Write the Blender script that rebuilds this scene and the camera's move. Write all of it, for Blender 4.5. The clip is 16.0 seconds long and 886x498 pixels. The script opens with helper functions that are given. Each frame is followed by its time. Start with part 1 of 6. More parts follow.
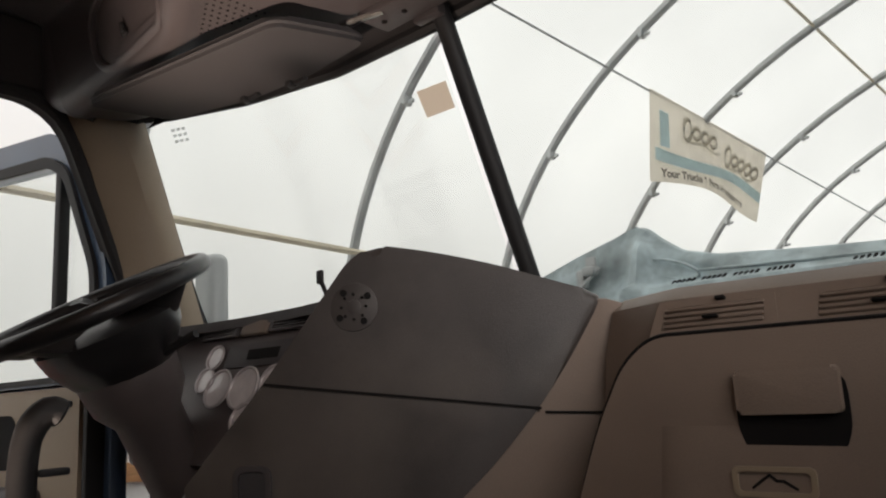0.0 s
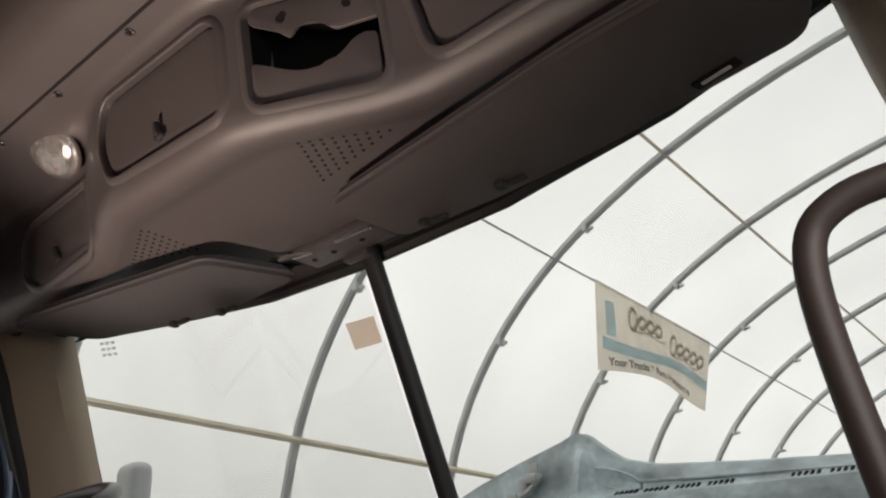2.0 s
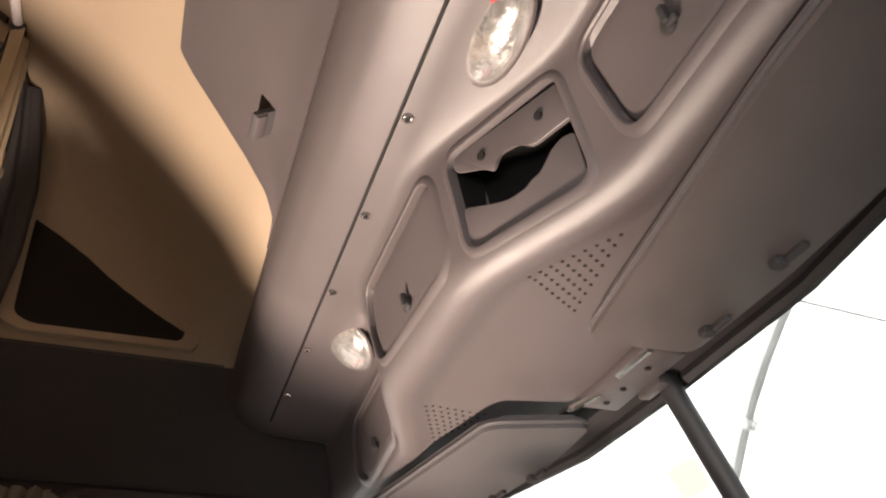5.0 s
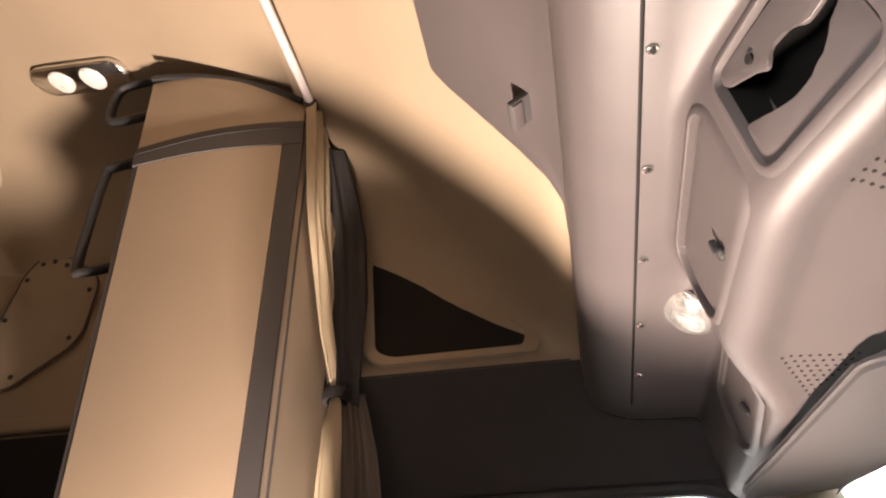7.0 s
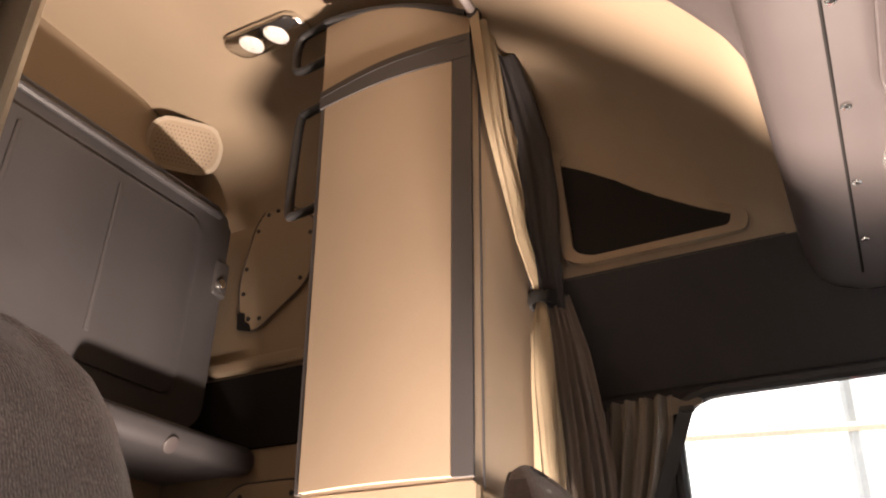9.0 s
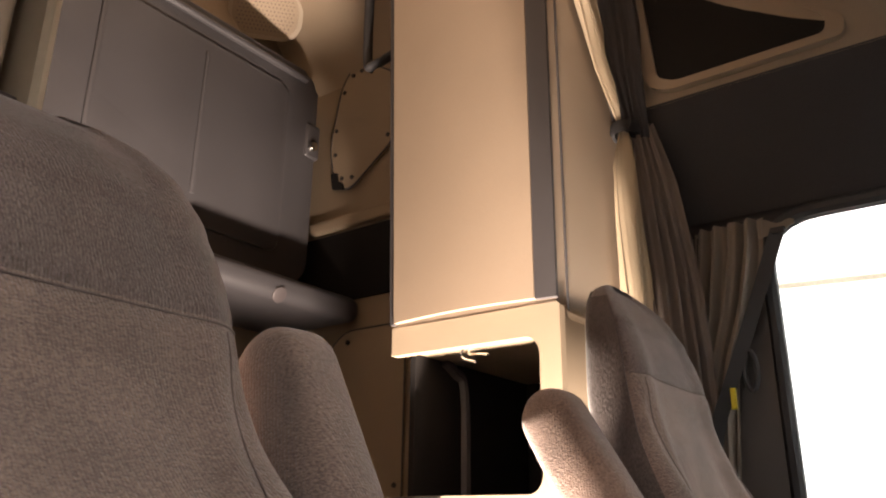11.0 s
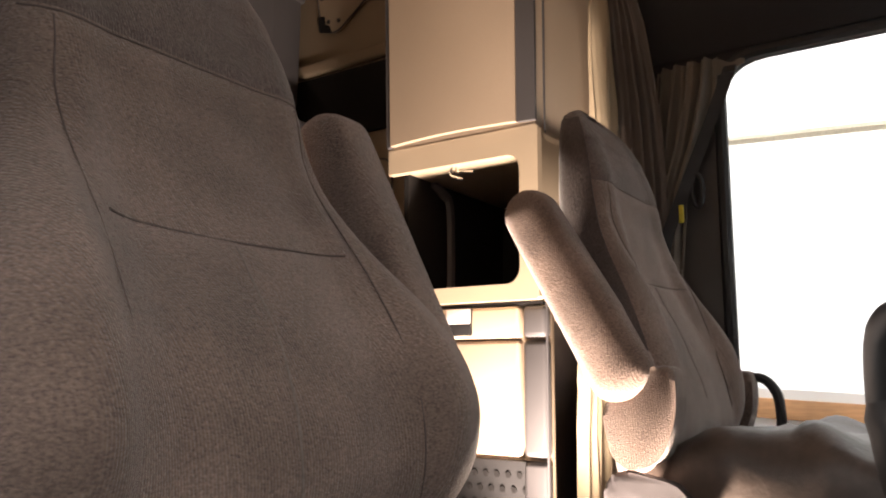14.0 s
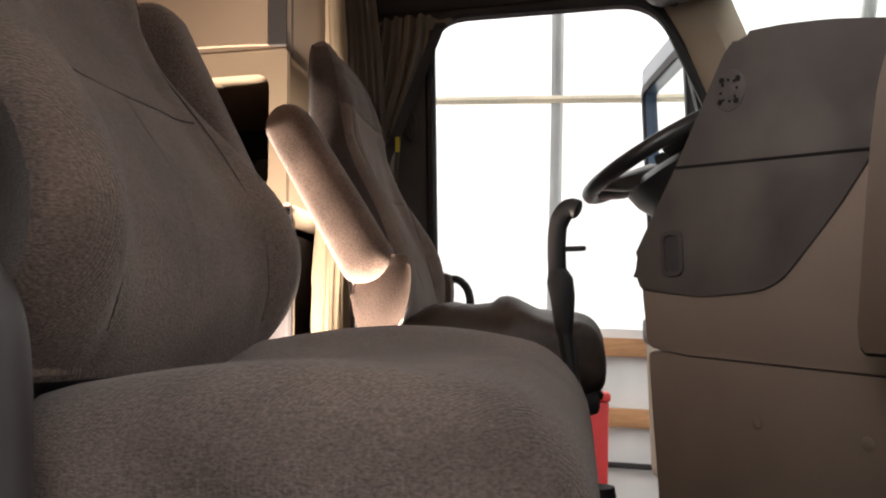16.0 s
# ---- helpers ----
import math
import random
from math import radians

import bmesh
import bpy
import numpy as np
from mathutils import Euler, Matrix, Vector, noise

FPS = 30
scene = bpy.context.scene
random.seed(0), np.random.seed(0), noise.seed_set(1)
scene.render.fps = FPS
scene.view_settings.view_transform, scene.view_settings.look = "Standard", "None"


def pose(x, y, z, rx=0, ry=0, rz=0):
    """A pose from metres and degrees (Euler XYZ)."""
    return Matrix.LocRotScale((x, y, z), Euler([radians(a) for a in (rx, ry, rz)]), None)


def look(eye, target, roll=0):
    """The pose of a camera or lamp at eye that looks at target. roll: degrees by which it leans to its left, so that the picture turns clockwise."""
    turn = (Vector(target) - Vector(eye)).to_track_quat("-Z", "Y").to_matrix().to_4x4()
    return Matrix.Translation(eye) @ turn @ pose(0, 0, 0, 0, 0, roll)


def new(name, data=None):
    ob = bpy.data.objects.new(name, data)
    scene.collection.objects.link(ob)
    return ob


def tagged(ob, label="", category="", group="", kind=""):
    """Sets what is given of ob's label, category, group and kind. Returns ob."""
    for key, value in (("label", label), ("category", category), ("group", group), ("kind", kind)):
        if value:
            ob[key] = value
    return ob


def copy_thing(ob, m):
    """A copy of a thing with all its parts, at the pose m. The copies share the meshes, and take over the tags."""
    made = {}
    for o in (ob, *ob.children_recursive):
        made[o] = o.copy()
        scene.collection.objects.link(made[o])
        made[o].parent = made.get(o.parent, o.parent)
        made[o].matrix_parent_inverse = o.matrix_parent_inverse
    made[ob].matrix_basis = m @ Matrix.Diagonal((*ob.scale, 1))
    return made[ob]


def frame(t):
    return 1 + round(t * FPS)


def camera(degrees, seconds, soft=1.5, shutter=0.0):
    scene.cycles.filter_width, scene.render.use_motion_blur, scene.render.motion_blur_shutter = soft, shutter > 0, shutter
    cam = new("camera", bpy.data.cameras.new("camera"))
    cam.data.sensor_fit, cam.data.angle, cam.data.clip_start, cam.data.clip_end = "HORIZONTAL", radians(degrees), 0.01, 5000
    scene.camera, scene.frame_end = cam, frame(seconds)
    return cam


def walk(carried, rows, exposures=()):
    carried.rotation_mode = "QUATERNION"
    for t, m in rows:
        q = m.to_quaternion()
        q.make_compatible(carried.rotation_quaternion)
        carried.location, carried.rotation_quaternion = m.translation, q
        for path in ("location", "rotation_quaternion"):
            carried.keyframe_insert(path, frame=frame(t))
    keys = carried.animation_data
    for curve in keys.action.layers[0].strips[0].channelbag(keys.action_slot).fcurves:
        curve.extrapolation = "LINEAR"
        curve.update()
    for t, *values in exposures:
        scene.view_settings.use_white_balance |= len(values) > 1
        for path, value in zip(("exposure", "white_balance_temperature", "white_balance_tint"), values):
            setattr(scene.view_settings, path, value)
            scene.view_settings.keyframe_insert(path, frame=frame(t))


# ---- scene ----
cam = camera(58.8, 16.0, soft=2.1)
PATH = [
    (0, (0.886, 0.198, 1.903), (-0.475, 1.618, 2.268), -3.1),
    (0.5, (0.899, 0.191, 1.921), (-0.381, 1.644, 2.421), -3.1),
    (1, (0.915, 0.192, 1.94), (-0.316, 1.644, 2.553), -2.9),
    (1.5, (0.943, 0.191, 1.963), (-0.255, 1.627, 2.671), -3.2),
    (2, (0.949, 0.209, 2.0), (-0.223, 1.627, 2.784), -3.2),
    (2.5, (0.952, 0.243, 2.027), (-0.223, 1.575, 2.947), -3.1),
    (3, (0.945, 0.288, 2.033), (-0.295, 1.461, 3.076), -3.3),
    (3.2, (0.944, 0.306, 2.037), (-0.323, 1.421, 3.108), -3.3),
    (5.3, (0.933, 0.427, 2.028), (-0.616, 0.902, 3.2), -2.1),
    (5.5, (0.927, 0.432, 2.03), (-0.638, 0.837, 3.208), -2.0),
    (6, (0.908, 0.453, 2.046), (-0.691, 0.632, 3.233), -1.6),
    (6.5, (0.906, 0.476, 2.055), (-0.697, 0.425, 3.25), -1.3),
    (7, (0.88, 0.509, 2.061), (-0.733, 0.22, 3.208), -0.6),
    (7.5, (0.867, 0.518, 2.063), (-0.77, 0.078, 3.125), -0.3),
    (8, (0.867, 0.521, 2.061), (-0.735, -0.09, 3.09), 0.1),
    (8.5, (0.86, 0.54, 2.059), (-0.701, -0.191, 3.073), 0.4),
    (9, (0.835, 0.565, 2.048), (-0.702, -0.28, 3.01), 0.8),
    (9.5, (0.81, 0.566, 2.019), (-0.719, -0.376, 2.9), 1.3),
    (10, (0.808, 0.576, 2.004), (-0.717, -0.446, 2.799), 1.3),
    (10.2, (0.798, 0.578, 1.996), (-0.719, -0.475, 2.763), 1.3),
    (12.3, (0.833, 0.645, 1.908), (-0.7, -0.537, 2.413), 0.5),
    (12.5, (0.84, 0.65, 1.895), (-0.692, -0.543, 2.375), 0.8),
    (13, (0.893, 0.659, 1.87), (-0.649, -0.543, 2.292), 0.8),
    (13.5, (0.947, 0.67, 1.844), (-0.609, -0.53, 2.215), 0.7),
    (14, (1.003, 0.674, 1.815), (-0.631, -0.431, 2.145), 0.5),
    (14.5, (1.059, 0.655, 1.761), (-0.657, -0.324, 2.073), 0.4),
    (15, (1.151, 0.636, 1.726), (-0.661, -0.165, 2.002), 0.0),
    (15.5, (1.228, 0.61, 1.702), (-0.674, 0.042, 1.949), -0.5),
    (16, (1.282, 0.591, 1.672), (-0.679, 0.264, 1.892), -0.8),
]
walk(cam, [(t, look(e, g, r)) for t, e, g, r in PATH],
     exposures=[(0, -0.6), (1, -0.75), (2, -0.68), (3, -0.35), (5.5, 1.3), (6.5, 1.55), (8, 1.6), (9.8, 1.7), (12.5, 1.25), (14, 0.85), (15, 0.5), (16, 0.35)])

# ---- light ----
world = bpy.data.worlds.new("sky")
scene.world = world
world.use_nodes = True
_nt = world.node_tree
_sky = _nt.nodes.new("ShaderNodeTexSky")
_sky.sky_type = "NISHITA"
_sky.sun_disc = False
_sky.sun_elevation, _sky.sun_rotation = radians(56), radians(-63)
_nt.links.new(_sky.outputs[0], _nt.nodes["Background"].inputs[0])
_nt.nodes["Background"].inputs[1].default_value = 0.06
sun = new("sun", bpy.data.lights.new("sun", "SUN"))
sun.data.energy, sun.data.angle, sun.data.color = 5.5, radians(20), (1.0, 0.965, 0.94)
sun.matrix_world = look((-12, 6, 20), (0, 0, 0))
# work lamp on the floor between the seats, facing up, which throws the seat's shadow on the roof over the driver's door
lamp = new("inspection_lamp", bpy.data.lights.new("inspection_lamp", "SPOT"))
lamp.data.energy, lamp.data.color, lamp.data.shadow_soft_size = 272.0, (1.0, 0.8, 0.66), 0.065
lamp.data.spot_size, lamp.data.spot_blend = radians(94), 0.5
lamp.matrix_world = look((-0.205, 0.045, 1.18), (-0.2, -0.1, 3.2))
# fill lamp added in the passenger door's opening to brighten the dash, besides the barn's daylight
doorlight = new("door_daylight", bpy.data.lights.new("door_daylight", "AREA"))
doorlight.data.shape, doorlight.data.size, doorlight.data.size_y = "RECTANGLE", 0.75, 0.55
doorlight.data.energy, doorlight.data.color, doorlight.data.spread = 2.0, (1.0, 0.93, 0.88), radians(76)
doorlight.matrix_world = look((1.03, 0.5, 2.33), (0.2, 1.0, 2.22))


# ---- materials ----
def material(name, base, rough=0.6, metal=0.0, var=0.12, scale=8.0, bump=0.0, bump_scale=300.0, fine=0.0, spec=0.5, coat=0.0,
             sheen=0.0, dirt=None, dirt_amount=0.0, stretch=None, detail=3, ribs=0.0, dirt_from=0.48):
    """Principled surface with broad stains, fine grain and relief."""
    m = bpy.data.materials.new(name)
    m.use_nodes = True
    nt = m.node_tree
    b = nt.nodes["Principled BSDF"]
    co = nt.nodes.new("ShaderNodeTexCoord")
    src = co.outputs["Object"]
    if stretch:
        mp = nt.nodes.new("ShaderNodeMapping")
        mp.inputs["Scale"].default_value = stretch
        nt.links.new(src, mp.inputs[0])
        src = mp.outputs[0]
    n1 = nt.nodes.new("ShaderNodeTexNoise")
    n1.inputs["Scale"].default_value, n1.inputs["Detail"].default_value = scale, 5
    nt.links.new(co.outputs["Object"], n1.inputs["Vector"])
    n2 = nt.nodes.new("ShaderNodeTexNoise")
    n2.inputs["Scale"].default_value, n2.inputs["Detail"].default_value = bump_scale, detail
    n2.inputs["Roughness"].default_value = 0.5 if detail < 5 else 0.75
    nt.links.new(src, n2.inputs["Vector"])
    r1 = nt.nodes.new("ShaderNodeMapRange")
    r1.inputs["From Min"].default_value, r1.inputs["From Max"].default_value = 0.3, 0.7
    r1.inputs["To Min"].default_value, r1.inputs["To Max"].default_value = 1 - var, 1 + var
    nt.links.new(n1.outputs[0], r1.inputs["Value"])
    r2 = nt.nodes.new("ShaderNodeMapRange")
    r2.inputs["From Min"].default_value, r2.inputs["From Max"].default_value = 0.3, 0.7
    r2.inputs["To Min"].default_value, r2.inputs["To Max"].default_value = 1 - fine, 1 + fine
    nt.links.new(n2.outputs[0], r2.inputs["Value"])
    mul = nt.nodes.new("ShaderNodeMath")
    mul.operation = "MULTIPLY"
    nt.links.new(r1.outputs[0], mul.inputs[0])
    nt.links.new(r2.outputs[0], mul.inputs[1])
    vm = nt.nodes.new("ShaderNodeVectorMath")
    vm.operation = "SCALE"
    vm.inputs[0].default_value = base
    nt.links.new(mul.outputs[0], vm.inputs["Scale"])
    colour = vm.outputs[0]
    if dirt:
        n3 = nt.nodes.new("ShaderNodeTexNoise")
        n3.inputs["Scale"].default_value, n3.inputs["Detail"].default_value = scale * 0.6 + 1, 8
        nt.links.new(co.outputs["Object"], n3.inputs["Vector"])
        r3 = nt.nodes.new("ShaderNodeMapRange")
        r3.inputs["From Min"].default_value, r3.inputs["From Max"].default_value = dirt_from, 0.75
        r3.inputs["To Max"].default_value = dirt_amount
        nt.links.new(n3.outputs[0], r3.inputs["Value"])
        mx = nt.nodes.new("ShaderNodeMixRGB")
        nt.links.new(r3.outputs[0], mx.inputs[0])
        nt.links.new(colour, mx.inputs[1])
        mx.inputs[2].default_value = (*dirt, 1)
        colour = mx.outputs[0]
    nt.links.new(colour, b.inputs["Base Color"])
    rr = nt.nodes.new("ShaderNodeMapRange")
    rr.inputs["To Min"].default_value, rr.inputs["To Max"].default_value = max(0.02, rough - 0.08), min(1, rough + 0.08)
    nt.links.new(n1.outputs[0], rr.inputs["Value"])
    nt.links.new(rr.outputs[0], b.inputs["Roughness"])
    b.inputs["Metallic"].default_value = metal
    b.inputs["Specular IOR Level"].default_value = spec
    b.inputs["Coat Weight"].default_value = coat
    b.inputs["Sheen Weight"].default_value = sheen
    if bump:
        bp = nt.nodes.new("ShaderNodeBump")
        bp.inputs["Strength"].default_value, bp.inputs["Distance"].default_value = bump, 0.002
        height = n2.outputs[0]
        if ribs:
            wv = nt.nodes.new("ShaderNodeTexWave")
            wv.bands_direction = "X"
            wv.inputs["Scale"].default_value, wv.inputs["Distortion"].default_value = 2 * math.pi / (20 * ribs), 0.0
            dp = nt.nodes.new("ShaderNodeVectorMath")
            dp.operation = "DOT_PRODUCT"
            dp.inputs[1].default_value = (1.0, 0.8, 0.06)
            nt.links.new(co.outputs["Object"], dp.inputs[0])
            cx = nt.nodes.new("ShaderNodeCombineXYZ")
            nt.links.new(dp.outputs["Value"], cx.inputs[0])
            nt.links.new(cx.outputs[0], wv.inputs["Vector"])
            ma = nt.nodes.new("ShaderNodeMath")
            ma.operation = "MULTIPLY_ADD"
            ma.inputs[1].default_value = 0.16
            nt.links.new(wv.outputs[1], ma.inputs[0])
            nt.links.new(height, ma.inputs[2])
            height = ma.outputs[0]
        nt.links.new(height, bp.inputs["Height"])
        nt.links.new(bp.outputs[0], b.inputs["Normal"])
    return m


def glass_material(name, tint, gloss, rough=0.02):
    m = bpy.data.materials.new(name)
    m.use_nodes = True
    nt = m.node_tree
    nt.nodes.remove(nt.nodes["Principled BSDF"])
    tr = nt.nodes.new("ShaderNodeBsdfTransparent")
    tr.inputs[0].default_value = (*tint, 1)
    gl = nt.nodes.new("ShaderNodeBsdfGlossy")
    gl.inputs["Roughness"].default_value = rough
    fr = nt.nodes.new("ShaderNodeFresnel")
    fr.inputs[0].default_value = 1.35
    mu = nt.nodes.new("ShaderNodeMath")
    mu.operation = "MULTIPLY"
    mu.inputs[1].default_value = gloss
    nt.links.new(fr.outputs[0], mu.inputs[0])
    mx = nt.nodes.new("ShaderNodeMixShader")
    nt.links.new(mu.outputs[0], mx.inputs[0])
    nt.links.new(tr.outputs[0], mx.inputs[1])
    nt.links.new(gl.outputs[0], mx.inputs[2])
    nt.links.new(mx.outputs[0], nt.nodes["Material Output"].inputs[0])
    return m


def fabric_shell_material():
    """White woven barn cover that lets the daylight through."""
    m = bpy.data.materials.new("barn_cover")
    m.use_nodes = True
    nt = m.node_tree
    nt.nodes.remove(nt.nodes["Principled BSDF"])
    co = nt.nodes.new("ShaderNodeTexCoord")
    n = nt.nodes.new("ShaderNodeTexNoise")
    n.inputs["Scale"].default_value, n.inputs["Detail"].default_value = 0.5, 6
    nt.links.new(co.outputs["Object"], n.inputs["Vector"])
    r = nt.nodes.new("ShaderNodeMapRange")
    r.inputs["From Min"].default_value, r.inputs["From Max"].default_value = 0.3, 0.7
    r.inputs["To Min"].default_value, r.inputs["To Max"].default_value = 0.9, 1.0
    nt.links.new(n.outputs[0], r.inputs["Value"])
    vm = nt.nodes.new("ShaderNodeVectorMath")
    vm.operation = "SCALE"
    vm.inputs[0].default_value = (0.95, 0.93, 0.89)
    nt.links.new(r.outputs[0], vm.inputs["Scale"])
    a = nt.nodes.new("ShaderNodeBsdfTranslucent")
    d = nt.nodes.new("ShaderNodeBsdfDiffuse")
    nt.links.new(vm.outputs[0], a.inputs[0])
    nt.links.new(vm.outputs[0], d.inputs[0])
    mx = nt.nodes.new("ShaderNodeMixShader")
    mx.inputs[0].default_value = 0.15
    nt.links.new(a.outputs[0], mx.inputs[1])
    nt.links.new(d.outputs[0], mx.inputs[2])
    nt.links.new(mx.outputs[0], nt.nodes["Material Output"].inputs[0])
    return m


HANDLE = material("brown_moulded_plastic", (0.055, 0.04, 0.035), 0.5, bump=0.15, bump_scale=600, fine=0.05, var=0.08, scale=6)
def backlit_material(name, base, through_part):
    """Thin sheet that also shows the light from behind it."""
    m = bpy.data.materials.new(name)
    m.use_nodes = True
    nt = m.node_tree
    nt.nodes.remove(nt.nodes["Principled BSDF"])
    co = nt.nodes.new("ShaderNodeTexCoord")
    n = nt.nodes.new("ShaderNodeTexNoise")
    n.inputs["Scale"].default_value, n.inputs["Detail"].default_value = 4, 6
    nt.links.new(co.outputs["Object"], n.inputs["Vector"])
    r = nt.nodes.new("ShaderNodeMapRange")
    r.inputs["From Min"].default_value, r.inputs["From Max"].default_value = 0.3, 0.7
    r.inputs["To Min"].default_value, r.inputs["To Max"].default_value = 0.9, 1.06
    nt.links.new(n.outputs[0], r.inputs["Value"])
    vm = nt.nodes.new("ShaderNodeVectorMath")
    vm.operation = "SCALE"
    vm.inputs[0].default_value = base
    nt.links.new(r.outputs[0], vm.inputs["Scale"])
    a, d = nt.nodes.new("ShaderNodeBsdfTranslucent"), nt.nodes.new("ShaderNodeBsdfDiffuse")
    nt.links.new(vm.outputs[0], a.inputs[0])
    nt.links.new(vm.outputs[0], d.inputs[0])
    mx = nt.nodes.new("ShaderNodeMixShader")
    mx.inputs[0].default_value = through_part
    nt.links.new(d.outputs[0], mx.inputs[1])
    nt.links.new(a.outputs[0], mx.inputs[2])
    nt.links.new(mx.outputs[0], nt.nodes["Material Output"].inputs[0])
    return m


# Darker cloth tone that draws the shade in the seam creases.
SEAM = material("seam_shade_cloth", (0.105, 0.08, 0.069), 0.95, var=0.2, scale=100)
# Darker copy of the seat cloth; the nap's shade is put into its colour.
CLOTH_U = material("shaded_upper_seat_cloth", (0.118, 0.088, 0.077), 0.95, bump=0.9, bump_scale=480, fine=0.42, var=0.26, scale=9, sheen=0.3, spec=0.1, stretch=(1, 1, 0.5), detail=4, ribs=0.0034)
STITCH = material("pale_stitching", (0.2, 0.165, 0.145), 0.9, var=0.2, scale=200)
GREY = material("grey_plastic", (0.067, 0.057, 0.058), 0.42, bump=0.25, bump_scale=900, fine=0.05, var=0.06, scale=5)
WING = material("worn_charcoal_plastic", (0.06, 0.052, 0.05), 0.42, bump=0.25, bump_scale=700, fine=0.08, var=0.28, scale=6, dirt=(0.19, 0.165, 0.145), dirt_amount=0.5, dirt_from=0.44)
VISORM = material("brown_grey_visor_vinyl", (0.059, 0.048, 0.046), 0.5, bump=0.25, bump_scale=700, fine=0.06, var=0.15, scale=7)
CLUST = material("grey_brown_cluster_plastic", (0.11, 0.09, 0.088), 0.45, bump=0.2, bump_scale=700, fine=0.05, var=0.15, scale=8)
CHAR = material("charcoal_plastic", (0.068, 0.06, 0.062), 0.5, bump=0.25, bump_scale=700, fine=0.06, var=0.15, scale=7, dirt=(0.15, 0.138, 0.128), dirt_amount=0.5)
TAN = material("tan_plastic", (0.235, 0.178, 0.142), 0.55, bump=0.2, bump_scale=700, fine=0.05, var=0.08, scale=5, dirt=(0.1, 0.075, 0.06), dirt_amount=0.3)
PILLAR = material("tan_vinyl", (0.35, 0.275, 0.2), 0.55, bump=0.2, bump_scale=500, fine=0.06, var=0.08, scale=4)
HEAD = material("headliner_tan", (0.287, 0.219, 0.153), 0.75, bump=0.15, bump_scale=420, fine=0.04, var=0.06, scale=2.5, dirt=(0.185, 0.14, 0.092), dirt_amount=0.3)
PANEL = material("beige_vinyl_panel", (0.332, 0.257, 0.189), 0.5, bump=0.12, bump_scale=500, fine=0.04, var=0.05, scale=3)
MOULD = material("beige_moulded_plastic", (0.332, 0.264, 0.189), 0.45, bump=0.1, bump_scale=600, fine=0.03, var=0.05, scale=3)
TRIM = material("slate_vinyl_trim", (0.05, 0.046, 0.048), 0.6, bump=0.15, bump_scale=500, fine=0.05, var=0.08, scale=6)
BUNK = material("slate_moulded_bunk", (0.048, 0.045, 0.048), 0.42, bump=0.2, bump_scale=600, fine=0.05, var=0.1, scale=4)
BLACKFAB = material("black_headliner", (0.032, 0.028, 0.029), 0.9, bump=0.3, bump_scale=500, fine=0.15, var=0.12, scale=4)
CLOTH = material("grey_brown_seat_cloth", (0.172, 0.123, 0.101), 0.95, bump=1.0, bump_scale=470, fine=0.36, var=0.26, scale=9, sheen=0.3, spec=0.1, stretch=(0.55, 0.55, 1.1), detail=4, ribs=0.0034)
# Lighter copy of the seat cloth; light from above is put into its colour.
CLOTH_C = material("lit_cushion_cloth", (0.215, 0.163, 0.14), 0.95, bump=1.0, bump_scale=470, fine=0.34, var=0.26, scale=8, sheen=0.3, spec=0.1, stretch=(0.55, 0.55, 1.1), detail=4, ribs=0.0034)
CLOTH_D = material("piping_and_side_shade_cloth", (0.075, 0.06, 0.056), 0.95, bump=0.9, bump_scale=430, fine=0.3, var=0.14, scale=9, sheen=0.25, spec=0.1, stretch=(1, 1, 0.35))
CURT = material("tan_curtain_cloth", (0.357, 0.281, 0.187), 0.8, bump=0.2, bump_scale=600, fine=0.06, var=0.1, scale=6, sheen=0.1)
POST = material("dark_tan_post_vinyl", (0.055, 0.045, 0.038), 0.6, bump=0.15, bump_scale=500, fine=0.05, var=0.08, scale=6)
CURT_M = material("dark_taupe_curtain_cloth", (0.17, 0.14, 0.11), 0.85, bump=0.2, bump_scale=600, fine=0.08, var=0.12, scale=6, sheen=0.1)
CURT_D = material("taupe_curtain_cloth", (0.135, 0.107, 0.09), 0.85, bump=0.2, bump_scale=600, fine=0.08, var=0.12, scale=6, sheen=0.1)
RUBBER = material("black_rubber", (0.018, 0.017, 0.018), 0.62, bump=0.1, bump_scale=600, fine=0.1, var=0.2, scale=10)
LEATHER = material("black_wheel_grip", (0.02, 0.019, 0.02), 0.32, bump=0.2, bump_scale=700, fine=0.1, var=0.2, scale=12)
CHROME = material("chrome", (0.75, 0.74, 0.72), 0.15, metal=1.0, var=0.05)
STEEL = material("galvanised_steel", (0.5, 0.51, 0.51), 0.5, metal=0.3, bump=0.1, bump_scale=200, fine=0.08, var=0.15, scale=3)
BLUE = material("blue_truck_paint", (0.075, 0.12, 0.2), 0.3, var=0.1, scale=3, coat=0.4)
PALE = material("pale_blue_truck_paint", (0.43, 0.51, 0.53), 0.45, var=0.3, scale=7, fine=0.15, bump_scale=40, dirt=(0.16, 0.17, 0.16), dirt_amount=0.7)
# Dark joints and voids; also laid as sheets that draw recess shade.
DARKV = material("dark_void_and_shade", (0.012, 0.011, 0.011), 0.7, var=0.1, spec=0.15)
# Pale base paints the bright windows mirrored in the dial glass.
DIAL = material("dial_with_reflection", (0.82, 0.76, 0.76), 0.12, var=0.1, scale=30, coat=0.6)
# Near-black base that puts the cup recess's shade into colour.
HOLE = material("cup_recess_shade", (0.006, 0.006, 0.006), 0.9, spec=0.1)
HIDE = material("dark_brown_vinyl", (0.062, 0.045, 0.036), 0.5, bump=0.5, bump_scale=70, fine=0.1, var=0.4, scale=12)
WOOD = material("pine_girt", (0.42, 0.22, 0.1), 0.7, var=0.2, scale=3, bump=0.3, bump_scale=60, fine=0.15, stretch=(1, 0.1, 1))
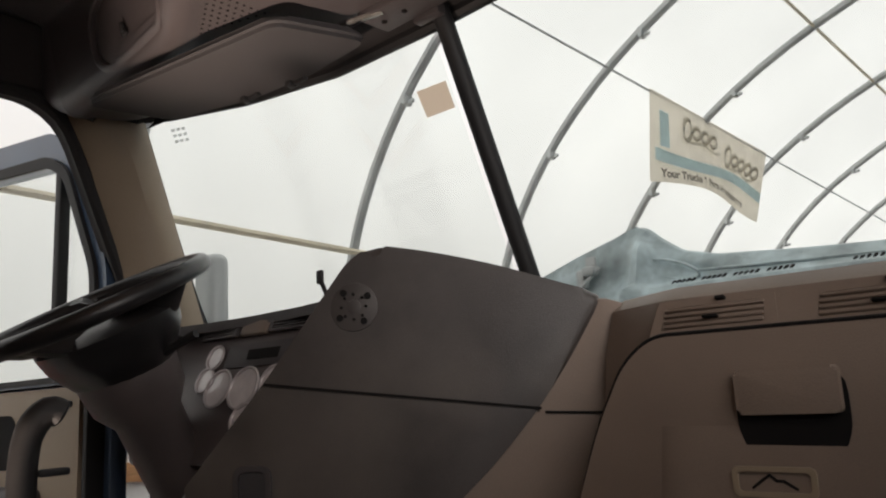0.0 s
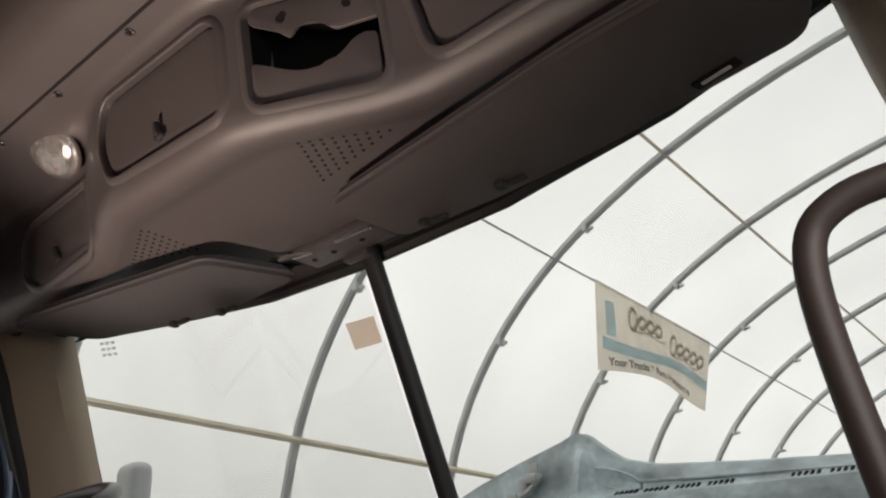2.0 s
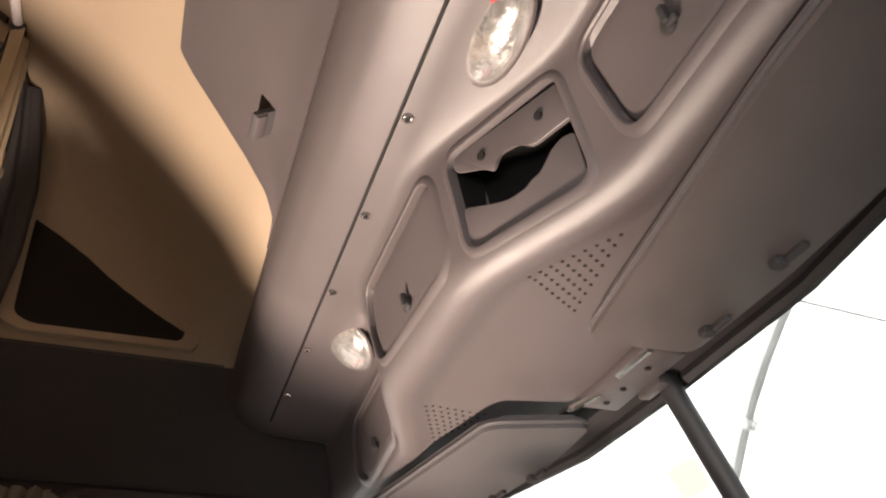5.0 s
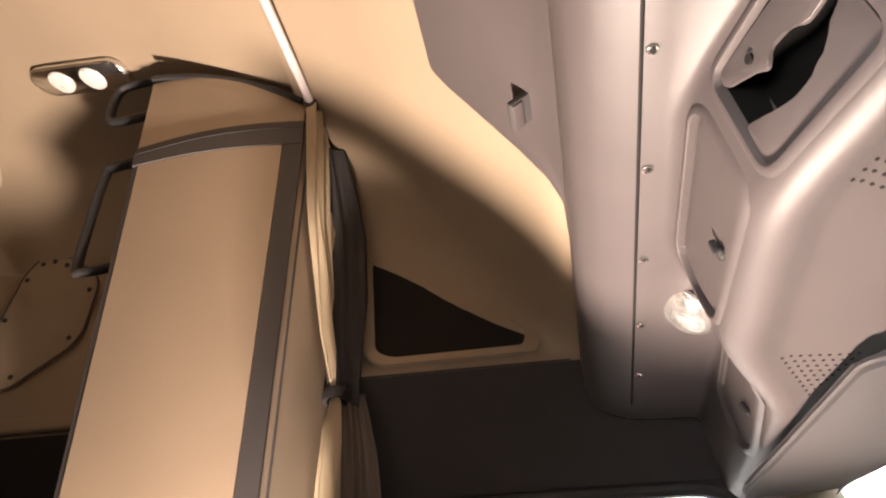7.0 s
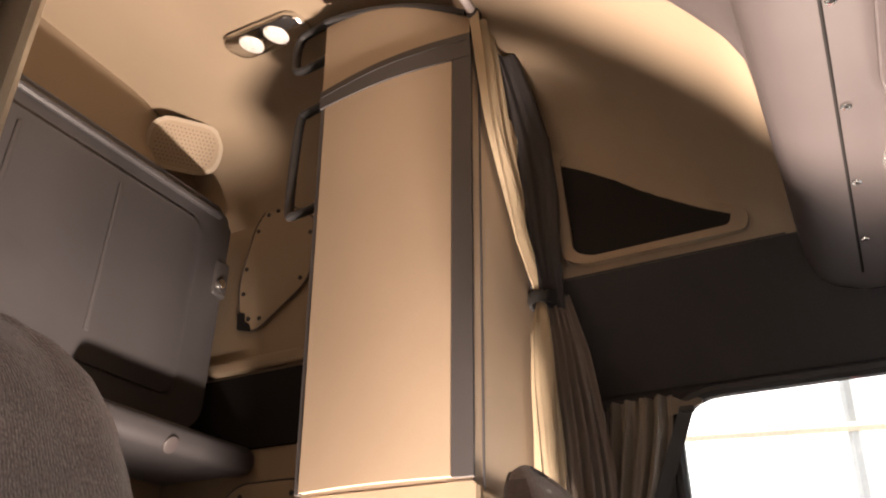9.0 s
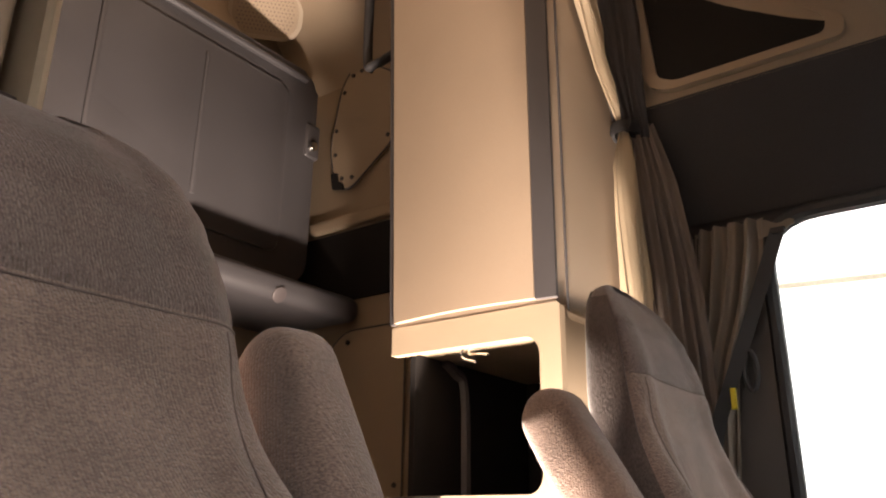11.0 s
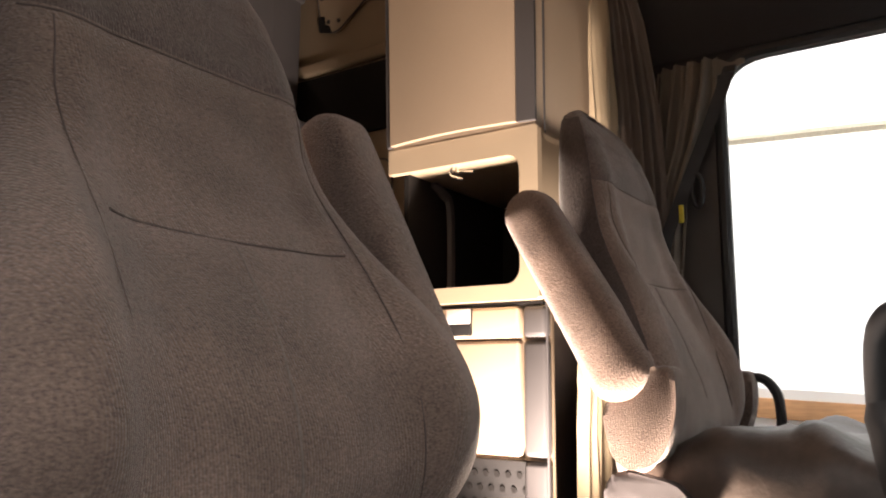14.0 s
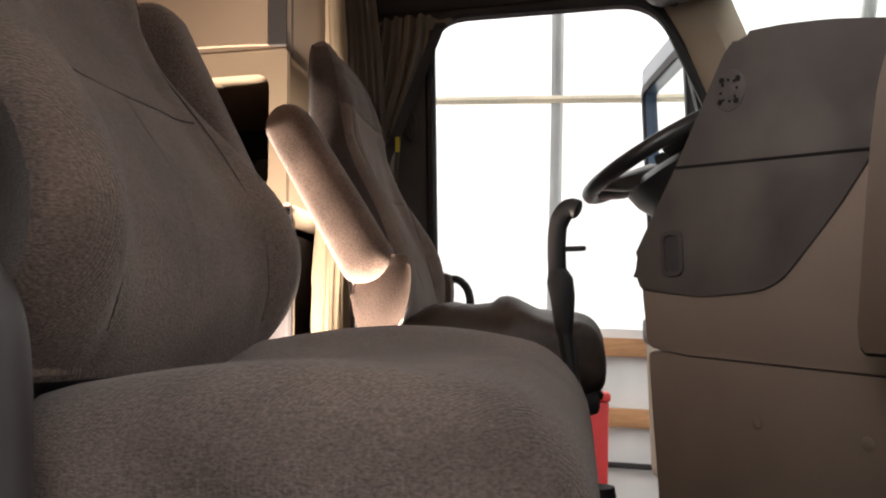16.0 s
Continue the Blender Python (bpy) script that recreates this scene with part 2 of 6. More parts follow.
PINE = material("bleached_pine", (0.75, 0.67, 0.52), 0.7, var=0.12, scale=3, fine=0.08, bump_scale=60)
SIDING = material("white_steel_siding", (0.72, 0.72, 0.7), 0.5, var=0.06, scale=1.5, fine=0.03)
CONCRETE = material("concrete_floor", (0.3, 0.29, 0.27), 0.85, var=0.15, scale=0.8, bump=0.3, bump_scale=40, fine=0.1)
FLOORM = material("black_rubber_floor_mat", (0.03, 0.028, 0.028), 0.7, bump=0.4, bump_scale=200, fine=0.15, var=0.2, scale=5)
BANNERM = backlit_material("cream_vinyl_banner", (0.82, 0.76, 0.66), 0.5)
BANBLUE = backlit_material("banner_blue", (0.55, 0.7, 0.75), 0.5)
BANGREY = backlit_material("banner_grey", (0.6, 0.57, 0.5), 0.6)
BANDARK = backlit_material("banner_dark_print", (0.3, 0.28, 0.25), 0.5)
BANPALE = backlit_material("banner_shadow_grey", (0.46, 0.43, 0.36), 0.5)
ORANGE = backlit_material("orange_paper", (1.0, 0.77, 0.6), 1.0)
PAPER = backlit_material("pale_sticker", (0.85, 0.86, 0.86), 0.8)
RED = material("red_plastic", (0.5, 0.03, 0.03), 0.5, var=0.1)
YELLOW = material("yellow_tag", (0.6, 0.5, 0.03), 0.6, var=0.1)
SILVER = material("silver_gauge_face", (0.55, 0.5, 0.5), 0.4, var=0.06, metal=0.2)
# Whiter copy of the lens; the mirrored lamp's glint is in its base colour.
LENS_W = material("faceted_lens_with_glint", (0.9, 0.88, 0.86), 0.3, metal=0.3, bump=0.6, bump_scale=70, var=0.1, scale=60)
LENS = material("clear_faceted_lens", (0.8, 0.78, 0.76), 0.16, metal=0.85, bump=1.0, bump_scale=70, var=0.25, scale=60)
GLASS = glass_material("windshield_glass", (0.95, 0.97, 0.96), 0.1)
COVER = fabric_shell_material()


# ---- mesh helpers ----
def finish(bm, smooth=True):
    bmesh.ops.recalc_face_normals(bm, faces=bm.faces)
    for f in bm.faces:
        f.smooth = smooth
    for e in bm.edges:
        if len(e.link_faces) == 2 and e.calc_face_angle(0.0) > 0.62:
            e.smooth = False
    return bm


def part(name, bm, mat, parent=None, label=""):
    me = bpy.data.meshes.new(name)
    finish(bm)
    bm.to_mesh(me)
    bm.free()
    me.materials.append(mat)
    ob = new(name, me)
    if parent is not None:
        ob.parent = parent
    if label:
        ob["label"] = label
    return ob


def thing(name, label, category, group="", kind="", at=(0, 0, 0)):
    ob = new(name)
    ob.empty_display_size = 0.05
    ob.location = at
    return tagged(ob, label, category, group, kind)


def shell(name, bm, mat, label, category, kind="structure"):
    return tagged(part(name, bm, mat), label, category, "", kind)


def rbox(size, centre=(0, 0, 0), bevel=0.006, seg=2, m=None):
    bm = bmesh.new()
    bmesh.ops.create_cube(bm, size=1.0)
    bmesh.ops.scale(bm, vec=size, verts=bm.verts)
    if bevel:
        bmesh.ops.bevel(bm, geom=list(bm.edges), offset=min(bevel, 0.48 * min(size)), segments=seg, profile=0.5, affect="EDGES")
    if m is not None:
        bmesh.ops.transform(bm, matrix=m, verts=bm.verts)
    bmesh.ops.translate(bm, vec=centre, verts=bm.verts)
    return bm


def merge(*bms):
    """Joins bmeshes into the first."""
    first = bms[0]
    for other in bms[1:]:
        me = bpy.data.meshes.new("tmp")
        other.to_mesh(me)
        other.free()
        first.from_mesh(me)
        bpy.data.meshes.remove(me)
    return first


def loft(rings, cap=True, closed=True):
    bm = bmesh.new()
    vs = [[bm.verts.new(p) for p in ring] for ring in rings]
    n = len(rings[0])
    for a, b in zip(vs, vs[1:]):
        for i in range(n if closed else n - 1):
            bm.faces.new((a[i], a[(i + 1) % n], b[(i + 1) % n], b[i]))
    if cap:
        bm.faces.new(vs[0][::-1])
        bm.faces.new(vs[-1])
    return bm


def sheet(f, us, vs, thick=0.0):
    """A curved sheet of points f(u, v), made solid to its back by thick."""
    bm = bmesh.new()
    pts = [[Vector(f(u, v)) for v in vs] for u in us]
    n, k = len(us), len(vs)
    g = [[bm.verts.new(p) for p in row] for row in pts]
    for i in range(n - 1):
        for j in range(k - 1):
            bm.faces.new((g[i][j], g[i + 1][j], g[i + 1][j + 1], g[i][j + 1]))
    if not thick:
        return bm
    h = []
    for i in range(n):
        row = []
        for j in range(k):
            d = (pts[min(n - 1, i + 1)][j] - pts[max(0, i - 1)][j]).cross(pts[i][min(k - 1, j + 1)] - pts[i][max(0, j - 1)])
            d = d.normalized() if d.length > 1e-12 else Vector((0, 0, 1))
            if d.dot(Vector((0, 0.2, 2.0)) - pts[i][j]) < 0:
                d = -d
            row.append(bm.verts.new(pts[i][j] - d * thick))
        h.append(row)
    for i in range(n - 1):
        for j in range(k - 1):
            bm.faces.new((h[i][j], h[i][j + 1], h[i + 1][j + 1], h[i + 1][j]))
    for j in range(k - 1):
        bm.faces.new((g[0][j], g[0][j + 1], h[0][j + 1], h[0][j]))
        bm.faces.new((g[-1][j + 1], g[-1][j], h[-1][j], h[-1][j + 1]))
    for i in range(n - 1):
        bm.faces.new((g[i + 1][0], g[i][0], h[i][0], h[i + 1][0]))
        bm.faces.new((g[i][-1], g[i + 1][-1], h[i + 1][-1], h[i][-1]))
    return bm


def tube(path, r, n=10, closed=False, cap=True, flat=1.0):
    path = [Vector(p) for p in path]
    rings = []
    up = Vector((0.123, 0.456, 0.88)).normalized()
    k = len(path)
    for i, p in enumerate(path):
        a, b = (path[i - 1], path[(i + 1) % k]) if closed else (path[max(0, i - 1)], path[min(k - 1, i + 1)])
        d = (b - a).normalized()
        s = d.cross(up).normalized()
        u = s.cross(d).normalized()
        up = u
        rr = r[i] if isinstance(r, (list, tuple)) else r
        rings.append([p + rr * (math.cos(2 * math.pi * j / n) * s + flat * math.sin(2 * math.pi * j / n) * u) for j in range(n)])
    if closed:
        rings.append(rings[0])
        bm = loft(rings, cap=False)
        bmesh.ops.remove_doubles(bm, verts=bm.verts, dist=1e-6)
        return bm
    return loft(rings, cap=cap)


def smooth_path(pts, steps=6):
    """Catmull-Rom curve through the points."""
    pts = [Vector(p) for p in pts]
    out = []
    for i in range(len(pts) - 1):
        p0, p1, p2, p3 = pts[max(0, i - 1)], pts[i], pts[i + 1], pts[min(len(pts) - 1, i + 2)]
        for s in range(steps):
            t = s / steps
            out.append(0.5 * ((2 * p1) + (p2 - p0) * t + (2 * p0 - 5 * p1 + 4 * p2 - p3) * t * t + (3 * p1 - p0 - 3 * p2 + p3) * t ** 3))
    return out + [pts[-1]]


def rrect(w, h, r, n=5):
    pts = []
    for cx, cy, a0 in ((w / 2 - r, h / 2 - r, 0), (-w / 2 + r, h / 2 - r, 90), (-w / 2 + r, -h / 2 + r, 180), (w / 2 - r, -h / 2 + r, 270)):
        for i in range(n + 1):
            a = radians(a0 + 90 * i / n)
            pts.append((cx + r * math.cos(a), cy + r * math.sin(a)))
    return pts


def round_poly(pts, r, n=4):
    """Rounds the corners of a polygon of 2D points."""
    out = []
    k = len(pts)
    for i in range(k):
        p, a, b = Vector(pts[i]), Vector(pts[i - 1]), Vector(pts[(i + 1) % k])
        da, db = (a - p), (b - p)
        q = min(r, 0.45 * da.length, 0.45 * db.length)
        s, e = p + da.normalized() * q, p + db.normalized() * q
        for j in range(n + 1):
            t = j / n
            out.append(tuple((1 - t) ** 2 * s + 2 * t * (1 - t) * p + t * t * e))
    return out


def prism(poly, depth, m=None, bevel=0.0, seg=2):
    """A plate: the 2D outline in its local xy, from z = 0 to depth."""
    bm = bmesh.new()
    lo = [bm.verts.new((x, y, 0)) for x, y in poly]
    hi = [bm.verts.new((x, y, depth)) for x, y in poly]
    k = len(poly)
    top = bm.faces.new(hi)
    bm.faces.new(lo[::-1])
    for i in range(k):
        bm.faces.new((lo[i], lo[(i + 1) % k], hi[(i + 1) % k], hi[i]))
    if bevel:
        bmesh.ops.bevel(bm, geom=list(top.edges), offset=bevel, segments=seg, profile=0.5, affect="EDGES")
    if m is not None:
        bmesh.ops.transform(bm, matrix=m, verts=bm.verts)
    return bm


def frame_plate(outer, inner, depth, m=None):
    """A plate with a hole: two outlines with the same number of points."""
    bm = bmesh.new()
    k = len(outer)
    rows = [[bm.verts.new((x, y, z)) for x, y in poly] for poly, z in ((outer, 0), (outer, depth), (inner, depth), (inner, 0))]
    for a, b in ((0, 1), (1, 2), (2, 3), (3, 0)):
        for i in range(k):
            bm.faces.new((rows[a][i], rows[a][(i + 1) % k], rows[b][(i + 1) % k], rows[b][i]))
    if m is not None:
        bmesh.ops.transform(bm, matrix=m, verts=bm.verts)
    return bm


def basis(o, x, y):
    """A frame at o with local x along x and local y towards y."""
    x = Vector(x).normalized()
    z = x.cross(Vector(y)).normalized()
    y = z.cross(x)
    return Matrix(((x[0], y[0], z[0], o[0]), (x[1], y[1], z[1], o[1]), (x[2], y[2], z[2], o[2]), (0, 0, 0, 1)))


def disc(r, depth, m=None, n=16, bevel=0.0):
    return prism([(r * math.cos(2 * math.pi * i / n), r * math.sin(2 * math.pi * i / n)) for i in range(n)], depth, m, bevel)


def lerp(table, x):
    """Smooth table look-up: rows of (x, value...)."""
    if x <= table[0][0]:
        return table[0][1:]
    for a, b in zip(table, table[1:]):
        if x <= b[0]:
            t = (x - a[0]) / (b[0] - a[0])
            return tuple(p + (q - p) * t for p, q in zip(a[1:], b[1:]))
    return table[-1][1:]


# ---- barn ----
BARN = Matrix.Rotation(radians(-1.78), 4, "Y") @ Matrix.Rotation(radians(-4.12), 4, "X")
# the truck stands a little askew to the barn
LEAN = Matrix.Translation((0.92, 0.2, 1.95)) @ Euler((radians(1.2), radians(-0.42), radians(0.25))).to_matrix().to_4x4() @ Matrix.Translation((-0.92, -0.2, -1.95))
ARC_C, ARC_W, ARC_H, ARC_Z, ARC_Q = 2.325, 7.325, 4.567, 2.578, 0.903


def on_arch(a, grow=0.0):
    """The hoop's point at the angle a, pi at the driver's side."""
    c, s = math.cos(a), max(0.0, math.sin(a))
    return ARC_C + (ARC_W + grow) * math.copysign(abs(c) ** ARC_Q, c), ARC_Z + (ARC_H + grow) * s ** ARC_Q


def arch(n=40, grow=0.0):
    """The barn's hoop as points (x, z), from the near wall's foot over the ridge to the far wall's foot."""
    pts = [(ARC_C - ARC_W - grow, 0.0), (ARC_C - ARC_W - grow, 1.1)]
    for i in range(n + 1):
        a = math.pi * (1 - i / n)
        pts.append(on_arch(a, grow))
    return pts + [(ARC_C + ARC_W + grow, 1.1), (ARC_C + ARC_W + grow, 0.0)]


def barn_part(name, bm, mat, parent=None, label=""):
    bmesh.ops.transform(bm, matrix=LEAN @ BARN, verts=bm.verts)
    return part(name, bm, mat, parent, label)


def barn_piece(name, bm, mat, label, category, group, spots):
    """One small piece built at the origin and set at each of the spots of the barn."""
    bmesh.ops.transform(bm, matrix=BARN, verts=bm.verts)
    ob = tagged(part(name, bm, mat), label, category, group)
    for q in spots[1:]:
        copy_thing(ob, LEAN @ Matrix.Translation(BARN @ Vector(q)))
    ob.matrix_basis = LEAN @ Matrix.Translation(BARN @ Vector(spots[0]))
    return ob


tagged(barn_part("ground", sheet(lambda u, v: (u, v, 0.0), [-300, -40, 0, 40, 300], [-300, -40, 0, 40, 300]), CONCRETE),
       "pale concrete floor under the parked trucks", "ground", "", "structure")
_rib_ys = [0.29 + 2.27 * k for k in range(-5, 15)]
_cover = sheet(lambda u, v: (arch(40, 0.06)[u][0], v, arch(40, 0.06)[u][1]), range(len(arch())), [-12 + 2.4 * i for i in range(20)])
tagged(barn_part("wall_barn_cover", _cover, COVER), "white translucent fabric cover of the hoop barn", "wall", "", "structure")
for _y, _nm in ((33.6, "wall_barn_end_north"), (-12.0, "wall_barn_end_south")):
    _end = bmesh.new()
    _end.faces.new([_end.verts.new((x, _y, z)) for x, z in arch(40, 0.06)])
    tagged(barn_part(_nm, _end, COVER), "white fabric end wall of the hoop barn", "wall", "", "structure")
_pts = arch(48)
barn_piece("barn_rib", tube([(x, 0, z) for x, z in _pts], 0.05, 8), STEEL, "curved galvanised steel tube rib of the barn", "rib", "barn ribs", [(0, y, 0) for y in _rib_ys])
for _i, (_k, _mat, _r, _lab) in enumerate(((2.916, PINE, 0.06, "long pale timber purlin along the barn wall"), (2.386, STEEL, 0.022, "thin steel cable along the barn roof"),
                                       (2.11, PINE, 0.035, "long pale timber purlin along the barn roof"))):
    _x, _z = on_arch(_k)
    tagged(barn_part("purlin", tube([(_x + 0.04, -11.5, _z), (_x + 0.04, 33, _z)], _r * 0.58, 6), _mat), _lab, "purlin", "barn purlins")
# clamps on the ribs
_spots = [(k, on_arch(a)) for k in range(6, 15) for a in (2.6, 2.3)]
barn_piece("rib_clamp", merge(rbox((0.06, 0.11, 0.13), (0, 0, 0), 0.02), rbox((0.09, 0.03, 0.04), (0.05, 0, -0.04), 0.01)), STEEL,
           "steel bracket clamped on a barn rib", "bracket", "rib brackets", [(x + 0.05, _rib_ys[k], z) for k, (x, z) in _spots])
# low siding with timber girts on the driver's side
_sid = thing("wall_barn_siding", "white ribbed steel siding with brown timber rails", "wall", "", "structure")
_prof = [(-4.93 + (0.02 if (i % 4) < 2 else 0.0), -6 + i * 0.1) for i in range(200)]
barn_part("siding", sheet(lambda u, v: (_prof[u][0], _prof[u][1], v), range(200), [0.0, 1.95], 0.01), SIDING, _sid)
for _z in (1.81, 1.28):
    barn_part("rail", rbox((0.06, 20, 0.14), (-4.88, 4, _z), 0.008), WOOD, _sid)
barn_part("foot_rail", rbox((0.05, 20, 0.04), (-4.88, 4, 0.93), 0.006), RUBBER, _sid)

_rc = thing("tool_cabinet", "red painted steel cabinet standing by the barn siding", "cabinet")
barn_part("body", rbox((0.4, 0.42, 1.45), (-3.62, 0.46, 0.73), 0.015), RED, _rc)
barn_part("lid", rbox((0.42, 0.44, 0.05), (-3.62, 0.46, 1.48), 0.012), RED, _rc)

# banner hung on a cable
_ban = thing("banner", "cream vinyl banner with blue wave hung from a cable", "banner")
_ban.matrix_basis = LEAN
B0, B1, B2, B3 = Vector((-3.28, 8.33, 5.17)), Vector((-3.27, 11.65, 4.93)), Vector((-3.42, 11.6, 3.93)), Vector((-3.42, 8.33, 4.07))
_sag = lambda u, v: B0.lerp(B1, u).lerp(B3.lerp(B2, u), v) + Vector((0.12 * math.sin(5 * u) * v, 0, 0.1 * math.sin(math.pi * u) * v))


def on_banner(u0, u1, v0, v1, wave=0.0, lift=0.03, n=14):
    return sheet(lambda u, v: _sag(u, v + wave * math.sin(6.2 * u)) + Vector((lift, 0, 0)), [u0 + (u1 - u0) * i / n for i in range(n + 1)], [v0, (v0 + v1) / 2, v1])


part("sheet", sheet(_sag, [i / 16 for i in range(17)], [i / 8 for i in range(9)]), BANNERM, _ban)
part("stripe", on_banner(0.02, 0.98, 0.62, 0.76, 0.06), BANBLUE, _ban, "pale blue wavy stripe")
part("emblem", on_banner(0.05, 0.11, 0.2, 0.6, 0.02), BANBLUE, _ban, "pale blue emblem")
# two flowing words that cannot be read as letters here: loops of bars with a pale shadow behind
for _u0, _n, _v in ((0.24, 4, 0.3), (0.6, 5, 0.38)):
    for _k in range(_n):
        for _mat, _d, _h in ((BANPALE, 0.008, 0.024), (BANGREY, 0.0, 0.034)):
            _cu0 = _u0 + 0.072 * _k + _d
            _tall = 0.18 if _k == 0 else 0.1
            part("lettering_bar", sheet(lambda u, v, c=_cu0, k=_tall, d=_d, h=_h: _sag(c + (0.03 + v) * math.cos(u) + 0.012 * math.sin(u), _v + d * 2 - (k * 0.8 + 3 * v) * math.sin(u)) + Vector((h, 0, 0)),
                                        [2 * math.pi * i / 18 for i in range(19)], [-0.006, 0.006]), _mat, _ban)
    part("lettering_bar", sheet(lambda u, v: _sag(_u0 - 0.02 + 0.3 * u, _v + 0.14 + 0.02 * math.sin(10 * u) + v) + Vector((0.03, 0, 0)), [i / 10 for i in range(11)], [-0.015, 0.015]), BANGREY, _ban)
_txt = bpy.data.curves.new("slogan", "FONT")
_txt.body, _txt.size, _txt.offset = "Your Trucks & Parts Headquarters", 0.128, 0.006
_to = new("slogan", _txt)
_dg = bpy.context.evaluated_depsgraph_get()
_tm = bpy.data.meshes.new_from_object(_to.evaluated_get(_dg))
bpy.data.objects.remove(_to)
for _v in _tm.vertices:
    _v.co = _sag(0.05 + _v.co.x * 1.4 / 3.4, 0.945 - _v.co.y / 1.05) + Vector((0.035, 0, 0))
_whole = bmesh.new()
_whole.from_mesh(_tm)
_left = set(_whole.verts)
while _left:
    _grp, _todo = set(), [min(_left, key=lambda v: v.index)]
    while _todo:
        _v = _todo.pop()
        if _v not in _grp:
            _grp.add(_v)
            _todo += [e.other_vert(_v) for e in _v.link_edges]
    _left -= _grp
    _ids = {v: i for i, v in enumerate(sorted(_grp, key=lambda v: v.index))}
    _lm = bpy.data.meshes.new("letter")
    _lm.from_pydata([v.co[:] for v in _ids], [], [[_ids[v] for v in f.verts] for f in _whole.faces if f.verts[0] in _grp])
    _lm.materials.append(BANDARK)
    new("letter", _lm).parent = _ban


def sstep(a, b, x):
    t = max(0.0, min(1.0, (x - a) / (b - a)))
    return t * t * (3 - 2 * t)


# pale blue truck cab parked in front, hood off
_ot = thing("truck", "pale blue truck cab with its hood taken off, dusty", "truck")
_ot.matrix_basis = LEAN
_crest = [(-1.7, 2.14), (-1.43, 2.26), (-1.25, 2.33), (-1.0, 2.405), (-0.8, 2.455), (-0.72, 2.482), (-0.67, 2.484), (-0.6, 2.42), (-0.517, 2.36), (-0.38, 2.325), (-0.083, 2.295), (0.4, 2.258), (1.6, 2.24)]


def cowl_pt(u, v):
    """Cowl over the firewall: u across, v from the crest down to the foot."""
    top = lerp(_crest, u)[0]
    shelf_z = 2.235 - 0.02 * (u + 0.6) if u > -0.62 else 2.235 - 0.25 * (-0.62 - u)
    shelf_z = min(shelf_z, top - 0.03)
    y, z = lerp([(0.0, 3.06, top), (0.08, 3.03, top - 0.006), (0.3, 2.985, top * 0.35 + shelf_z * 0.65), (0.4, 2.955, shelf_z), (0.52, 2.9, shelf_z - 0.02), (0.6, 2.875, shelf_z - 0.07), (1.0, 2.85, 1.2)], v)
    dent = math.exp(-((u + 0.45) / 0.1) ** 2 - ((v - 0.3) / 0.08) ** 2)
    bow = u + 0.66 + 0.1 * max(0.0, v - 0.35)
    ridge = math.exp(-(bow / 0.045) ** 2) * sstep(0.08, 0.25, v) * (1 - sstep(0.75, 0.9, v))
    dip = math.exp(-((u + 0.8) / 0.05) ** 2) * sstep(0.15, 0.3, v) * (1 - sstep(0.7, 0.9, v))
    return Vector((u, y + 0.03 * dent - 0.075 * ridge + 0.03 * dip, z - 0.012 * dent + 0.02 * ridge))


part("cowl", sheet(cowl_pt, [-1.7 + 3.3 * i / 110 for i in range(111)], [(j / 40) ** 1.2 for j in range(41)], 0.01), PALE, _ot)
for _gx in (-0.52, -0.4, -0.28, -0.16, 0.12, 0.24, 0.36, 0.48):
    _sl = [rbox((0.012, 0.008, 0.035), (_gx + 0.02 * _i, 0, 0), 0.003, m=None) for _i in range(5)]
    _g = merge(*_sl)
    bmesh.ops.transform(_g, matrix=Matrix.Translation((0, 2.94, 2.228 - 0.02 * (_gx + 0.6))) @ Matrix.Rotation(radians(-62), 4, "X"), verts=_g.verts)
    part("vent_slot", _g, DARKV, _ot, "dark cowl vent slots")
part("oval_rim", tube([(-0.545 + 0.115 * math.cos(a), 2.975, 2.283 + 0.036 * math.sin(a) - 0.3 * 0.115 * math.cos(a)) for a in [2 * math.pi * i / 32 for i in range(32)]], 0.007, 6, closed=True), PALE, _ot, "moulded oval rim")
part("shelf_ridge", tube([(-0.43 + 0.2 * i, 2.968, 2.262 - 0.0115 * i) for i in range(10)], 0.006, 6), PALE, _ot)
part("seam", tube([(-0.3 + 0.2 * i, 2.884, 2.17 - 0.0165 * i) for i in range(10)], 0.004, 6), DARKV, _ot)
part("lower_opening", prism(round_poly([(-0.2, 1.9), (1.2, 1.9), (1.2, 2.04), (0.4, 2.05), (0.12, 2.082), (-0.06, 2.09), (-0.15, 2.06)], 0.03, 4), 0.02, basis((0, 2.87, 0), (1, 0, 0), (0, 0, 1))), GREY, _ot, "dark opening under the cowl")
for _bx, _bz, _by in ((-0.9, 2.36, 2.98), (-0.985, 2.25, 2.93)):
    part("rust_patch", rbox((0.05, 0.012, 0.06), (_bx, _by, _bz), 0.005, 2, m=None), STEEL, _ot, "rusty stain plate")
part("hinge_post", rbox((0.05, 0.06, 0.34), (-0.9, 2.88, 1.98), 0.018, 3), PALE, _ot)
part("bracket", merge(rbox((0.06, 0.05, 0.04), (-0.9, 2.97, 2.33), 0.012), rbox((0.04, 0.05, 0.08), (-0.94, 2.97, 2.3), 0.012), tube([(-1.0, 2.96, 2.25), (-0.92, 2.95, 2.28), (-0.86, 2.98, 2.34)], 0.01, 6)), STEEL, _ot, "rusty hinge bracket")
part("cab_body", rbox((2.6, 1.4, 1.5), (-0.05, 3.8, 1.1), 0.12, 3), PALE, _ot)

